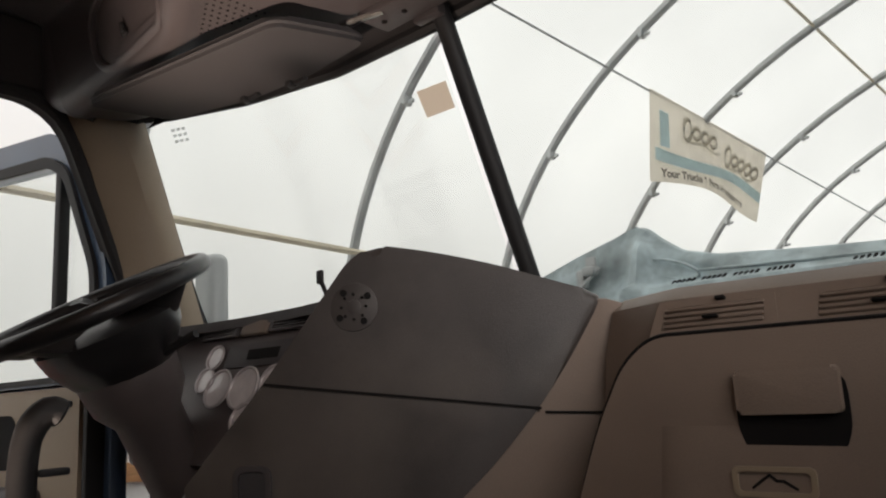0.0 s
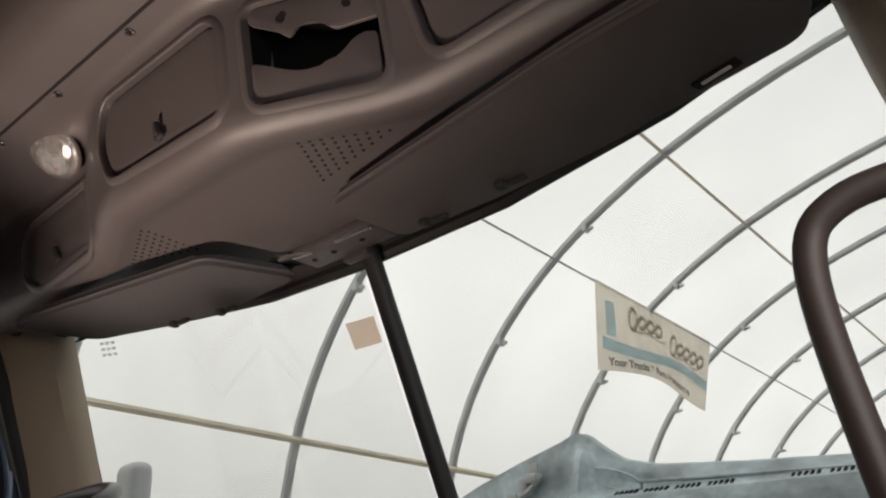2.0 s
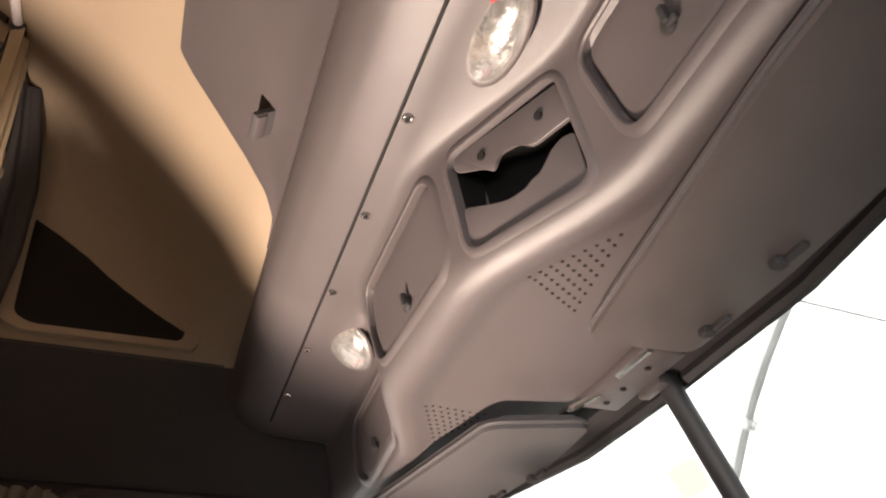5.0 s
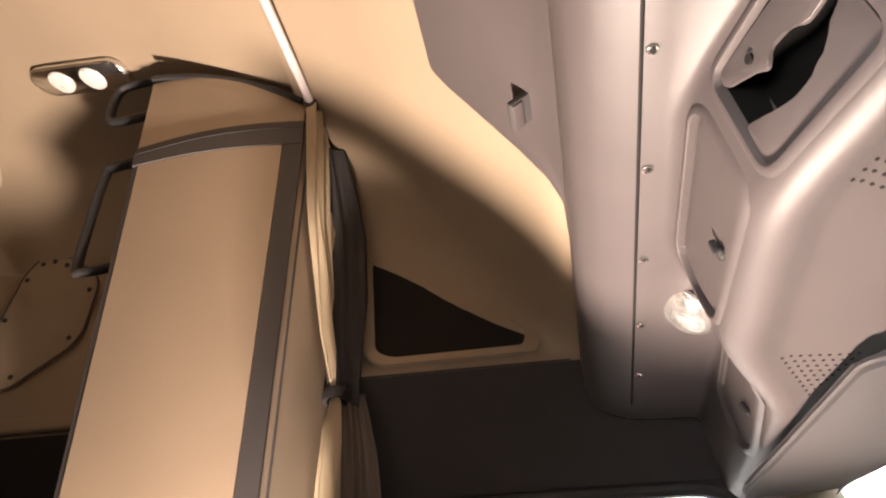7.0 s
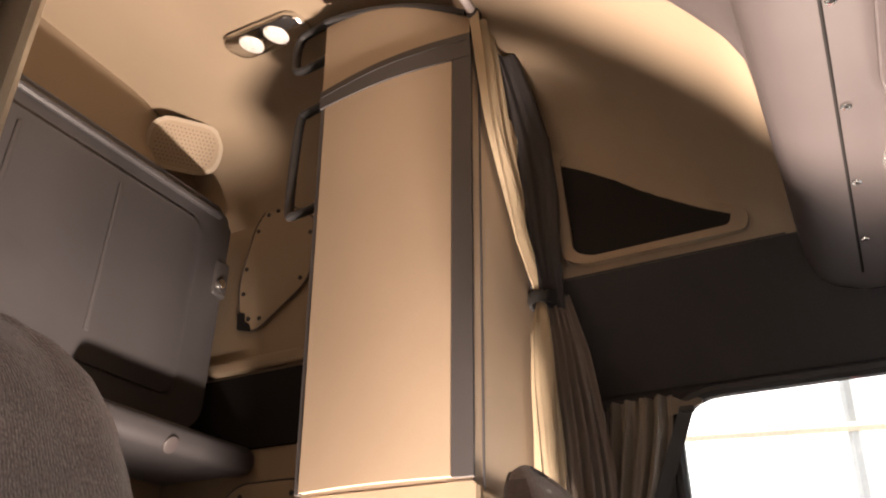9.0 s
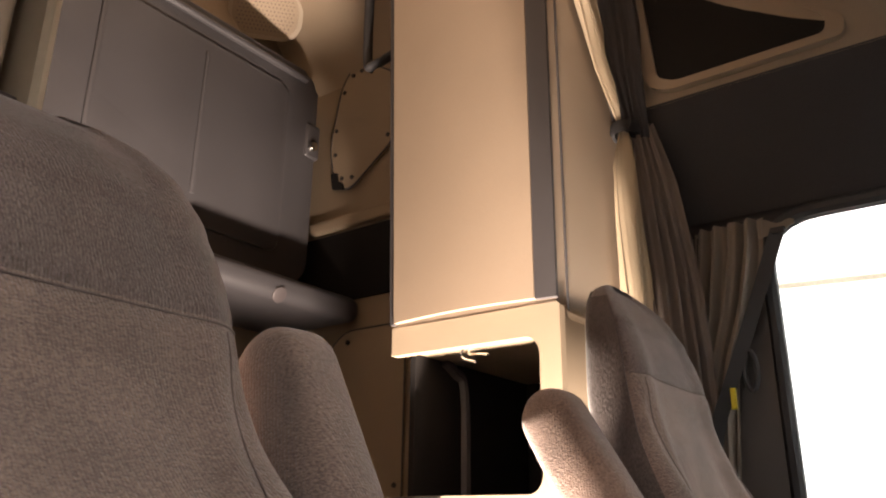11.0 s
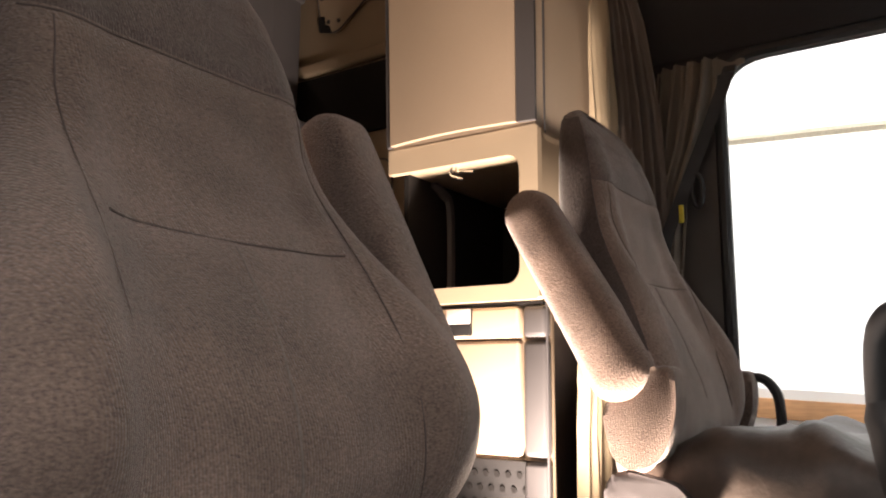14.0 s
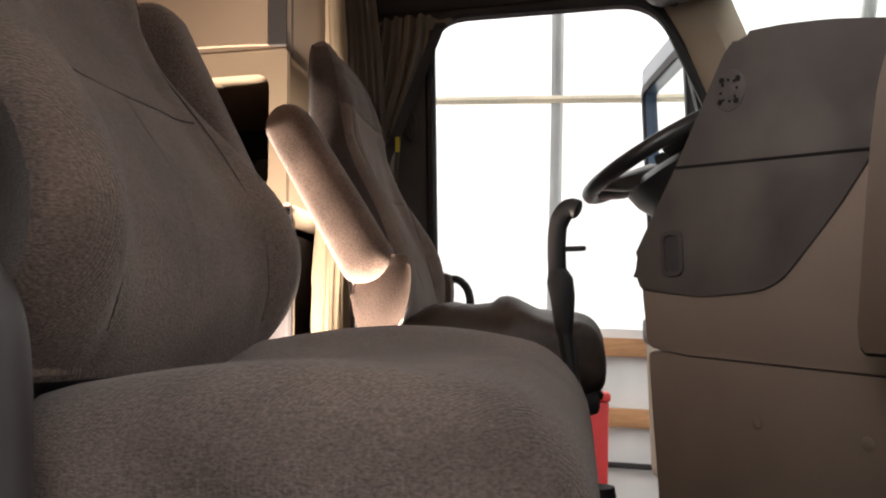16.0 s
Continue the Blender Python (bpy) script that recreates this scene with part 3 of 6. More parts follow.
# ---- cab shell ----
FLOOR = 1.13
shell("floor", rbox((2.06, 2.75, 0.06), (0, -0.15, FLOOR - 0.03), 0.01), FLOORM, "black ribbed rubber cab floor", "floor")
shell("wall_front", rbox((2.0, 0.05, 0.95), (0, 1.28, 1.55), 0.01), CHAR, "charcoal firewall under the dashboard", "wall")
shell("wall_rear", rbox((2.3, 0.06, 3.0), (0, -1.6, 2.6), 0.02), HEAD, "tan padded rear wall of the sleeper", "wall")


def wall_with_door(s, name):
    """Side wall of the cab with the door opening; s is -1 on the driver's side."""
    bm = bmesh.new()
    outer = [(-0.12, 1.1), (1.3, 1.1), (1.3, 2.0), (1.08, 2.5), (0.9, 2.72), (-0.12, 2.72)]
    inner = round_poly([(0.184, 1.16), (1.12, 1.16), (1.12, 1.95), (0.85, 2.636), (0.184, 2.636)], 0.11, 6)
    k = len(inner)
    # outer outline resampled to the inner one's number of points
    ring = []
    c = Vector((0.6, 1.9))
    for p in inner:
        d = (Vector(p) - c)
        best = None
        for a, b in zip(outer, outer[1:] + outer[:1]):
            a, b = Vector(a), Vector(b)
            e = b - a
            den = d.x * e.y - d.y * e.x
            if abs(den) > 1e-9:
                t = ((a.x - c.x) * e.y - (a.y - c.y) * e.x) / den
                w = ((a.x - c.x) * d.y - (a.y - c.y) * d.x) / den
                if t > 0 and -1e-6 <= w <= 1 + 1e-6:
                    best = c + d * t
        ring.append(tuple(best))
    for q in outer:
        i = min(range(k), key=lambda j: (Vector(ring[j]) - Vector(q)).length)
        ring[i] = q
    m = basis((s * 0.985, 0, 0), (0, 1, 0), (0, 0, 1))
    return frame_plate(ring, inner, 0.05 if s > 0 else -0.05, m), inner


_bm, DOORHOLE = wall_with_door(-1, "wall_west")
shell("wall_west", _bm, BLACKFAB, "dark padded cab wall round the driver's door opening", "wall")
_bm, _ = wall_with_door(1, "wall_east")
shell("wall_east", _bm, BLACKFAB, "dark padded cab wall round the passenger door opening", "wall")
for _s, _n in ((-1, "door_seal"), (1, "door_seal")):
    _p = [Vector((_s * 0.975, a, b)) for a, b in DOORHOLE]
    shell("trim", tube(_p, 0.016, 8, closed=True), RUBBER, "black rubber seal round the door opening", "trim")

# headliner: dark side band, tan cove and crowned ceiling
ZC = [(-1.6, 4.0), (-1.0, 3.92), (-0.5, 3.76), (-0.1, 3.55), (0.1, 3.4), (0.3, 3.2), (0.45, 3.03), (0.54, 2.9)]
COVE_S = [(0.0, 0.0), (0.08, 0.45), (0.2, 0.8), (0.4, 0.95), (1.0, 1.0)]
COVE = [(0.0, 0.0), (0.02, 0.25), (0.06, 0.48), (0.13, 0.68), (0.25, 0.85), (0.45, 0.95), (0.7, 0.99), (1.0, 1.0)]


def roof(y, f, s):
    """Cab ceiling: f from the side band (0) to the crown (1)."""
    zc = lerp(ZC, y)[0]
    return Vector((s * 0.775 * (1 - f), y, 2.885 + (zc - 2.885) * lerp(COVE, f)[0]))


def sleeper_roof(y, f, s):
    zc = lerp(ZC, y)[0]
    z0 = 3.55
    return Vector((s * 1.1 * (1 - f), y, z0 + (zc - z0) * lerp(COVE_S, f)[0]))


_ys = [0.55 - 0.65 * i / 18 for i in range(19)]
_fs = [(i / 24) ** 1.8 for i in range(25)]
_c = merge(*[sheet(lambda u, v, s=s: roof(u, v, s), _ys, _fs, 0.02) for s in (-1, 1)],
           *[sheet(lambda u, v, s=s: sleeper_roof(u, v, s), [-0.1 - 1.5 * i / 18 for i in range(19)], _fs, 0.02) for s in (-1, 1)])
shell("ceiling", _c, HEAD, "tan moulded headliner over cab and sleeper", "ceiling")
for _s, _n in ((-1, "wall_west_band"), (1, "wall_east_band")):
    _band = sheet(lambda u, v, s=_s: (s * lerp([(0, 0.975), (0.5, 0.88), (1, 0.772)], v)[0], u, lerp([(0, 2.655), (0.5, 2.79), (1, 2.888)], v)[0]),
                  [1.0 - 1.1 * i / 20 for i in range(21)], [0, 0.25, 0.5, 0.75, 1.0], 0.015)
    shell(_n, _band, BLACKFAB, "dark cloth band over the door opening", "wall")
    # unseen passenger-side walls here and below are blackened to cut bounced light
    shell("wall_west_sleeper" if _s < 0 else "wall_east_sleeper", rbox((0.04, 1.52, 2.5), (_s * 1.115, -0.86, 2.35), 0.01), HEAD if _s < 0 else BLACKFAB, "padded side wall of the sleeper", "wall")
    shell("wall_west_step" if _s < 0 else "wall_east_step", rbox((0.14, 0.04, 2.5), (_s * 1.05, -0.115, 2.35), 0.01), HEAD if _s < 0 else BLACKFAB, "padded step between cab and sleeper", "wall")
    _st = sheet(lambda u, v, s=_s: Vector((s * 1.1 * (1 - u), -0.1, 0)) + Vector((0, 0, (2.87 if u < 0.295 else roof(-0.1, (u - 0.295) / 0.705, s).z) * (1 - v) + sleeper_roof(-0.1, u, s).z * v)),
                [i / 20 for i in range(21)], [0, 1.0], 0.0)
    shell("wall_west_arch" if _s < 0 else "wall_east_arch", _st, HEAD, "tan arch where the cab roof meets the sleeper", "wall")

# windshield: two panes, centre rod, header, pillars
GL = [(0.0, 1.108), (0.3, 1.135), (0.6, 1.11), (0.85, 1.045), (0.95, 0.99)]


def glass_pt(x, v):
    """v 0 at the header, 1 at the cowl."""
    z = 2.542 - 0.582 * v + 0.08 * abs(x) * (1 - v)
    return Vector((x * (1 + 0.04 * v), lerp(GL, abs(x))[0] + 0.02 + 0.26 * v, z))


_win = thing("window_1", "large two-piece windshield with black gasket, slightly hazy", "window", "", "structure")
for _s in (-1, 1):
    _pane = part("pane", sheet(lambda u, v, s=_s: glass_pt(s * u, v), [0.012 + 0.935 * i / 16 for i in range(17)], [j / 8 for j in range(9)], 0.005), GLASS, _win)
    _pane.visible_shadow = False
    _edge = [glass_pt(_s * 0.935, j / 8) for j in range(9)]
    part("gasket", tube(_edge, 0.014, 8), RUBBER, _win)
part("header_gasket", tube([glass_pt(-0.91 + 1.82 * i / 30, 0.0) for i in range(31)], 0.014, 8), RUBBER, _win)
part("lower_gasket", tube([glass_pt(-0.91 + 1.82 * i / 30, 1.0) for i in range(31)], 0.016, 8), RUBBER, _win)
part("centre_rod", tube([glass_pt(0.04, v) + Vector((0, -0.03, 0.01 * (1 - v))) for v in (0, 0.5, 1)], 0.017, 12), RUBBER, _win, "glossy black centre rod")
STK = [Vector(p) for p in ((-0.088, 1.166, 2.455), (-0.014, 1.167, 2.453), (-0.013, 1.187, 2.407), (-0.084, 1.187, 2.408))]
part("sticker", sheet(lambda u, v: STK[0].lerp(STK[1], u).lerp(STK[3].lerp(STK[2], u), v), [0, 0.5, 1], [0, 0.5, 1]), ORANGE, _win, "small peach paper square")
for _r in range(3):
    for _q in range(3):
        part("decal_bar", sheet(lambda u, v, q=_q, r=_r: glass_pt(-0.85 + 0.017 * q + u, 0.05 + 0.02 * r + v) + Vector((0, -0.006, 0)), [0, 0.012], [0, 0.01]), PAPER, _win)


def pillar(s):
    rings = []
    for i in range(13):
        t = i / 12
        z = 2.66 - 0.72 * t
        front = glass_pt(s * (0.925 if s < 0 else lerp([(1.9, 0.925), (2.2, 0.9), (2.4, 0.872), (2.5, 0.855), (2.7, 0.835)], z)[0]), t)
        back = Vector((s * 0.965, lerp([(1.9, 1.06), (2.25, 1.0), (2.5, 0.92), (2.7, 0.82)], z)[0], z))
        front.z = z
        mid = (front + back) / 2 + Vector((-s * 0.05, 0, 0))
        out = Vector((s * 1.0, (front.y + back.y) / 2, z))
        rings.append([front, front.lerp(mid, 0.6) + Vector((-s * 0.012, 0, 0)), mid, back.lerp(mid, 0.5) + Vector((-s * 0.008, 0, 0)), back, out])
    return loft(rings)


for _s, _n in ((-1, "trim_pillar_west"), (1, "trim_pillar_east")):
    shell(_n, pillar(_s), PILLAR, "tan vinyl trim on the windshield pillar", "trim")

# ---- dashboard ----
DM = basis((-0.003, 0.752, 0.0), (0.831, 0.556, 0), (0, 0, 1))     # plane of the centre wing; local x to the passenger's side, local y up
dash = thing("dashboard", "tan and charcoal wrap-around truck dashboard, worn and dusty", "dashboard", at=(0.0395, 0.0163, 0.047))
dash.scale = (0.982, 0.982, 0.982)
_dark = [(-0.128, 1.773), (-0.115, 1.722), (0.05, 1.708), (0.15, 1.71), (0.19, 1.722), (0.23, 1.757), (0.285, 1.807), (0.341, 1.869), (0.434, 1.998), (0.375, 2.017), (0.3, 2.045), (0.215, 2.069),
         (0.145, 2.083), (0.112, 2.066), (-0.003, 1.918)]
part("wing_panel", prism(round_poly(_dark, 0.03, 3), 0.03, DM @ Matrix.Translation((0, 0, -0.03)), 0.014, 4), WING, dash, "dark charcoal upper wing with speaker")
_mid = [(-0.108, 1.738), (-0.1, 1.632), (0.0, 1.62), (0.36, 1.6), (0.47, 1.595), (0.47, 1.98), (0.418, 1.998), (0.33, 1.876), (0.275, 1.816), (0.222, 1.768), (0.184, 1.736), (0.15, 1.722), (0.05, 1.72)]
part("middle_panel", prism(round_poly(_mid, 0.012, 2), 0.03, DM @ Matrix.Translation((0, 0, -0.034)), 0.005), TAN, dash)
_low = [(-0.1, 1.628), (-0.083, 1.376), (-0.07, 1.15), (0.47, 1.15), (0.47, 1.591), (0.36, 1.597), (0.0, 1.617)]
part("lower_panel", prism(round_poly(_low, 0.015, 2), 0.03, DM @ Matrix.Translation((0, 0, -0.034)), 0.006), TAN, dash)
part("seam", rbox((0.35, 0.003, 0.003), (0, 0, 0), 0.0, m=DM @ Matrix.Translation((0.17, 1.892, 0.001)) @ Matrix.Rotation(radians(-7.6), 4, "Z")), DARKV, dash)
# wing top and back, towards the windshield
_top = loft([[DM @ Vector((x, z, -0.03)), DM @ Vector((x, z, -0.03)) + Vector((-0.1, 0.22, -0.02)), DM @ Vector((x, z - 0.1, -0.03)) + Vector((-0.1, 0.22, -0.05)), DM @ Vector((x, z - 0.12, -0.03))]
             for x, z in ((0.0, 1.895), (0.118, 2.05), (0.15, 2.072), (0.2, 2.063), (0.3, 2.037), (0.375, 2.009), (0.46, 1.98))])
part("wing_top", _top, WING, dash)
_sp = DM @ Matrix.Translation((0.118, 2.005, 0.0))
part("speaker_grille", merge(disc(0.031, 0.0012, _sp, 28, 0.001), disc(0.0095, 0.002, _sp, 16, 0.001)), WING, dash, "round speaker cover")
for _a in (35, 125, 215, 305):
    part("speaker_hole", disc(0.0044, 0.002, _sp @ Matrix.Translation((0.0225 * math.cos(radians(_a)), 0.0225 * math.sin(radians(_a)), 0.001)), 12), DARKV, dash)
for _a in range(0, 360, 45):
    part("speaker_pin", disc(0.002, 0.002, _sp @ Matrix.Translation((0.016 * math.cos(radians(_a)), 0.016 * math.sin(radians(_a)), 0.001)), 8), DARKV, dash)
_ov = DM @ Matrix.Translation((-0.02, 1.78, 0.0))
part("switch_bezel", frame_plate(rrect(0.05, 0.072, 0.014), rrect(0.036, 0.058, 0.01), 0.004, _ov), CHAR, dash)
part("switch_plate", prism(rrect(0.035, 0.057, 0.01), 0.001, _ov), TRIM, dash)
for _x, _z in ((0.13, 1.53), (0.2, 1.43), (0.3, 1.52)):
    part("fastener", merge(disc(0.009, 0.0015, DM @ Matrix.Translation((_x, _z, -0.004)), 14, 0.001), disc(0.003, 0.002, DM @ Matrix.Translation((_x, _z, -0.004)), 6)), TAN, dash)
# passenger half
PD = basis((0, 0.905, 0), (1, 0, 0), (0, 0, 1))


def dash_face(x, z):
    """Face of the passenger half, bowed a little across and leaning forward to the top."""
    return 0.9 + 0.035 * max(0.0, (z - 1.9)) / 0.08 - 0.05 * max(0.0, x - 0.75) - (0.03 * min(1.0, (1.9 - z) / 0.5) if z < 1.9 else 0)


_prof = [(1.15, 0), (1.4, 0), (1.6, 0), (1.75, 0), (1.86, 0), (1.925, 0), (1.955, 0), (1.975, 0), (1.99, 0.02), (1.995, 0.06), (1.99, 0.2), (1.97, 0.45)]
part("passenger_body", sheet(lambda u, v: (u, dash_face(u, _prof[v][0]) + _prof[v][1] + (0.06 * max(0, 0.46 - u) / 0.1 if u < 0.46 else 0), _prof[v][0] - 0.012 * (u - 0.4)),
                             [0.36 + 0.62 * i / 24 for i in range(25)], range(len(_prof)), 0.02), TAN, dash)
part("driver_top", sheet(lambda u, v: (u, 0.98 + v + 0.12 * math.exp(-((u + 0.5) / 0.35) ** 2), 2.057 - 0.05 * v - 0.02 * abs(u + 0.5)), [-0.97 + 1.05 * i / 20 for i in range(21)], [0, 0.02, 0.1, 0.2, 0.3], 0.02), CHAR, dash)
# glove box door, latch and badge
part("glove_door", prism(round_poly([(0.3, 1.63), (0.93, 1.63), (0.93, 1.93), (0.46, 1.935), (0.425, 1.91), (0.39, 1.85)], 0.03, 5), 0.012, PD @ Matrix.Translation((0, 0, -0.004)), 0.006, 3), TAN, dash, "tan glove box door")
# thin dark plate paints the shade in the scoop under the latch
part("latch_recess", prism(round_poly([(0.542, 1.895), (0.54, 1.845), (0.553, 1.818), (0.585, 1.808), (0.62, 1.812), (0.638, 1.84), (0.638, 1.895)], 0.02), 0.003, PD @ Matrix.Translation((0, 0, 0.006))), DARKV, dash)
part("latch", prism(rrect(0.09, 0.04, 0.005), 0.012, PD @ Matrix.Translation((0.589, 1.878, 0.005)), 0.003), TAN, dash, "tan pull latch")
part("badge_frame", frame_plate(rrect(0.074, 0.026, 0.006), rrect(0.064, 0.017, 0.004), 0.005, PD @ Matrix.Translation((0.568, 1.8, 0.008))), MOULD, dash)
part("badge_plate", prism(rrect(0.064, 0.017, 0.004), 0.001, PD @ Matrix.Translation((0.568, 1.8, 0.009))), PILLAR, dash)
part("badge_mark", tube([PD @ Vector((0.568 + a, 1.8 + b, 0.0105)) for a, b in ((-0.02, -0.006), (-0.011, 0.001), (-0.004, 0.006), (0.002, 0.001), (0.008, 0.001), (0.02, -0.006))], 0.0016, 6), DARKV, dash)
for _x0 in (0.457, 0.61):
    _vm = basis((_x0 + 0.058, dash_face(0.5, 1.96) - 0.006, 1.955 - 0.012 * (_x0 - 0.4)), (1, 0, 0), (0, 0.4, 1)) @ Matrix.Translation((0, 0, -0.009))
    _v = part("air_vent", frame_plate(round_poly([(-0.068, -0.021), (0.066, -0.021), (0.06, 0.02), (-0.06, 0.02)], 0.006), round_poly([(-0.055, -0.013), (0.053, -0.013), (0.05, 0.012), (-0.05, 0.012)], 0.003), 0.006, _vm), TAN, dash)
    part("vent_back", prism([(-0.054, -0.013), (0.054, -0.013), (0.05, 0.012), (-0.05, 0.012)], 0.002, _vm), DARKV, _v)
    for _k in range(4):
        part("slat", rbox((0.103, 0.0035, 0.009), (0, 0, 0), 0.001, 1, m=_vm @ Matrix.Translation((0, -0.009 + 0.006 * _k, 0.004))), TAN, _v)
    part("vent_tab", rbox((0.016, 0.003, 0.006), (0, 0, 0), 0.001, 1, m=_vm @ Matrix.Translation((0, -0.003, 0.01))), DARKV, _v)
    part("vent_wheel", rbox((0.01, 0.004, 0.006), (0, 0, 0), 0.001, 1, m=_vm @ Matrix.Translation((0.008, 0.017, 0.008))), DARKV, _v)
part("glove_gap", tube([PD @ Vector((a, b, 0.0035)) for a, b in round_poly([(0.3, 1.628), (0.932, 1.628), (0.932, 1.932), (0.458, 1.937), (0.423, 1.912), (0.388, 1.851)], 0.03, 5)], 0.0022, 6, closed=True), DARKV, dash, "dark joint round the glove box door")
part("seam", rbox((0.075, 0.003, 0.003), (0, 0, 0), 0.0, m=DM @ Matrix.Translation((0.385, 1.862, -0.0035)) @ Matrix.Rotation(radians(-3), 4, "Z")), DARKV, dash)
# instrument cluster
CL = basis((-0.59, 1.06, 1.945), (1, 0.08, 0), (0, 0.42, 1))
part("cluster_panel", prism(rrect(0.62, 0.3, 0.03), 0.03, CL @ Matrix.Translation((0, -0.03, -0.03)), 0.008), CLUST, dash, "grey-brown cluster panel")
part("radio_panel", prism(rrect(0.25, 0.052, 0.008), 0.004, CL @ Matrix.Translation((0.075, 0.05, 0)), 0.001), CHAR, dash)
part("display", prism(rrect(0.1, 0.022, 0.003), 0.002, CL @ Matrix.Translation((0.075, 0.05, 0.004))), DARKV, dash)
for _x, _y, _r in ((-0.09, 0.052, 0.026), (-0.1, 0.0, 0.027), (-0.042, -0.02, 0.04), (0.046, -0.023, 0.044), (0.132, -0.014, 0.034), (0.072, -0.088, 0.031), (0.19, 0.0, 0.026), (0.15, -0.07, 0.026)):
    _g = part("gauge", disc(_r * 0.93, 0.004, CL @ Matrix.Translation((_x, _y, 0)), 24), DIAL, dash)
    part("gauge_rim", tube([CL @ Vector((_x + _r * math.cos(i * math.pi / 12), _y + _r * math.sin(i * math.pi / 12), 0.005)) for i in range(24)], 0.0035, 6, closed=True), SILVER, _g)
part("dash_clip", rbox((0.085, 0.04, 0.012), (0, 0, 0), 0.004, 3, m=CL @ Matrix.Translation((0.027, 0.113, 0.008))), TAN, dash)
for _x0 in (-0.095, 0.145):
    _vm = CL @ Matrix.Translation((_x0, 0.112, 0.006))
    _v = part("air_vent", frame_plate(rrect(0.13, 0.036, 0.005), rrect(0.115, 0.026, 0.003), 0.008, _vm), CHAR, dash)
    part("vent_back", prism(rrect(0.115, 0.026, 0.003), 0.001, _vm), DARKV, _v)
    for _k in range(4):
        part("slat", rbox((0.115, 0.003, 0.008), (0, 0, 0), 0.0, m=_vm @ Matrix.Translation((0, -0.009 + 0.006 * _k, 0.004))), CHAR, _v)
part("knee_panel", rbox((0.75, 0.05, 0.5), (-0.52, 1.05, 1.55), 0.02), TAN, dash)
part("cable_clip", merge(tube([(-0.1, 0.93, 2.03), (-0.108, 0.93, 2.055), (-0.12, 0.93, 2.075)], 0.004, 6), rbox((0.014, 0.006, 0.022), (-0.122, 0.93, 2.082), 0.002)), RUBBER, dash)

# ---- steering ----
whl = thing("steering_wheel", "black truck steering wheel with thick worn rim on a grey column", "steering wheel")
WC, WR = Vector((-0.66, 0.825, 2.11)), 0.214
WM = basis(WC, (1, 0, 0), (0, 0.89, 0.455))
part("rim", tube([WM @ Vector((WR * math.cos(i * math.pi / 32), WR * math.sin(i * math.pi / 32), 0)) for i in range(64)], 0.0185, 12, closed=True), LEATHER, whl)
part("hub", loft([[WM @ Vector((r * math.cos(j * math.pi / 12), 0.8 * r * math.sin(j * math.pi / 12), z)) for j in range(24)] for r, z in ((0.09, -0.16), (0.125, -0.135), (0.16, -0.085), (0.17, -0.05), (0.15, -0.035), (0.06, -0.025))]), LEATHER, whl)
for _a in (20, 160, 250, 290):
    _c, _s = math.cos(radians(_a)), math.sin(radians(_a))
    part("spoke", tube([WM @ Vector((0.07 * _c, 0.06 * _s, -0.04)), WM @ Vector((0.15 * _c, 0.15 * _s, -0.02)), WM @ Vector((WR * _c, WR * _s, 0))], [0.07, 0.05, 0.02], 10, flat=0.4), LEATHER, whl)
part("column_shroud", loft([[WM @ Vector((rx * math.cos(j * math.pi / 10), ry * math.sin(j * math.pi / 10), z)) for j in range(20)] for rx, ry, z in ((0.07, 0.06, -0.42), (0.075, 0.065, -0.24), (0.105, 0.09, -0.2), (0.115, 0.1, -0.12), (0.1, 0.085, -0.09))]), CLUST, whl, "grey-brown column shroud")
part("emblem", disc(0.022, 0.004, WM @ Matrix.Translation((0, 0, -0.024)), 20, 0.002), CHROME, whl, "silver wheel emblem")
part("turn_stalk", tube([WM @ Vector((0.1, 0.02, -0.13)), WM @ Vector((0.2, 0.06, -0.11))], 0.008, 8), RUBBER, whl)
part("ignition_box", rbox((0.1, 0.1, 0.1), (-0.4, 1.02, 1.79), 0.02, 3), CHAR, whl)

# gear lever
gear = thing("gear_lever", "black truck gear lever with rounded grip and splitter switch", "gear lever", at=(-0.2, 0.52, FLOOR + 0.012))
part("grip", merge(tube(smooth_path([(-0.02, 0.04, 0.62), (-0.02, 0.04, 0.7), (-0.018, 0.047, 0.745), (-0.014, 0.066, 0.768), (-0.01, 0.085, 0.762)], 4), [0.018] * 4 + [0.018] * 4 + [0.019] * 4 + [0.019] * 4 + [0.012], 12)), RUBBER, gear)
part("collar", tube([(-0.018, 0.05, 0.53), (-0.018, 0.049, 0.55), (-0.018, 0.048, 0.6), (-0.019, 0.044, 0.63), (-0.02, 0.04, 0.65)], [0.015, 0.019, 0.024, 0.026, 0.018], 12), RUBBER, gear)
part("splitter_switch", rbox((0.012, 0.04, 0.01), (-0.012, 0.075, 0.69), 0.004), RUBBER, gear)
part("stick", tube(smooth_path([(0.0, 0.1, 0.02), (-0.012, 0.085, 0.25), (-0.015, 0.068, 0.4), (-0.017, 0.055, 0.5), (-0.018, 0.05, 0.54)], 4), 0.0145, 10), RUBBER, gear)
part("boot", loft([[(0.02 + r * math.cos(j * math.pi / 8), 0.1 + r * math.sin(j * math.pi / 8), z) for j in range(16)] for r, z in ((0.13, 0.0), (0.11, 0.03), (0.09, 0.05), (0.085, 0.08), (0.06, 0.1), (0.055, 0.16), (0.04, 0.18), (0.03, 0.26))]), RUBBER, gear)

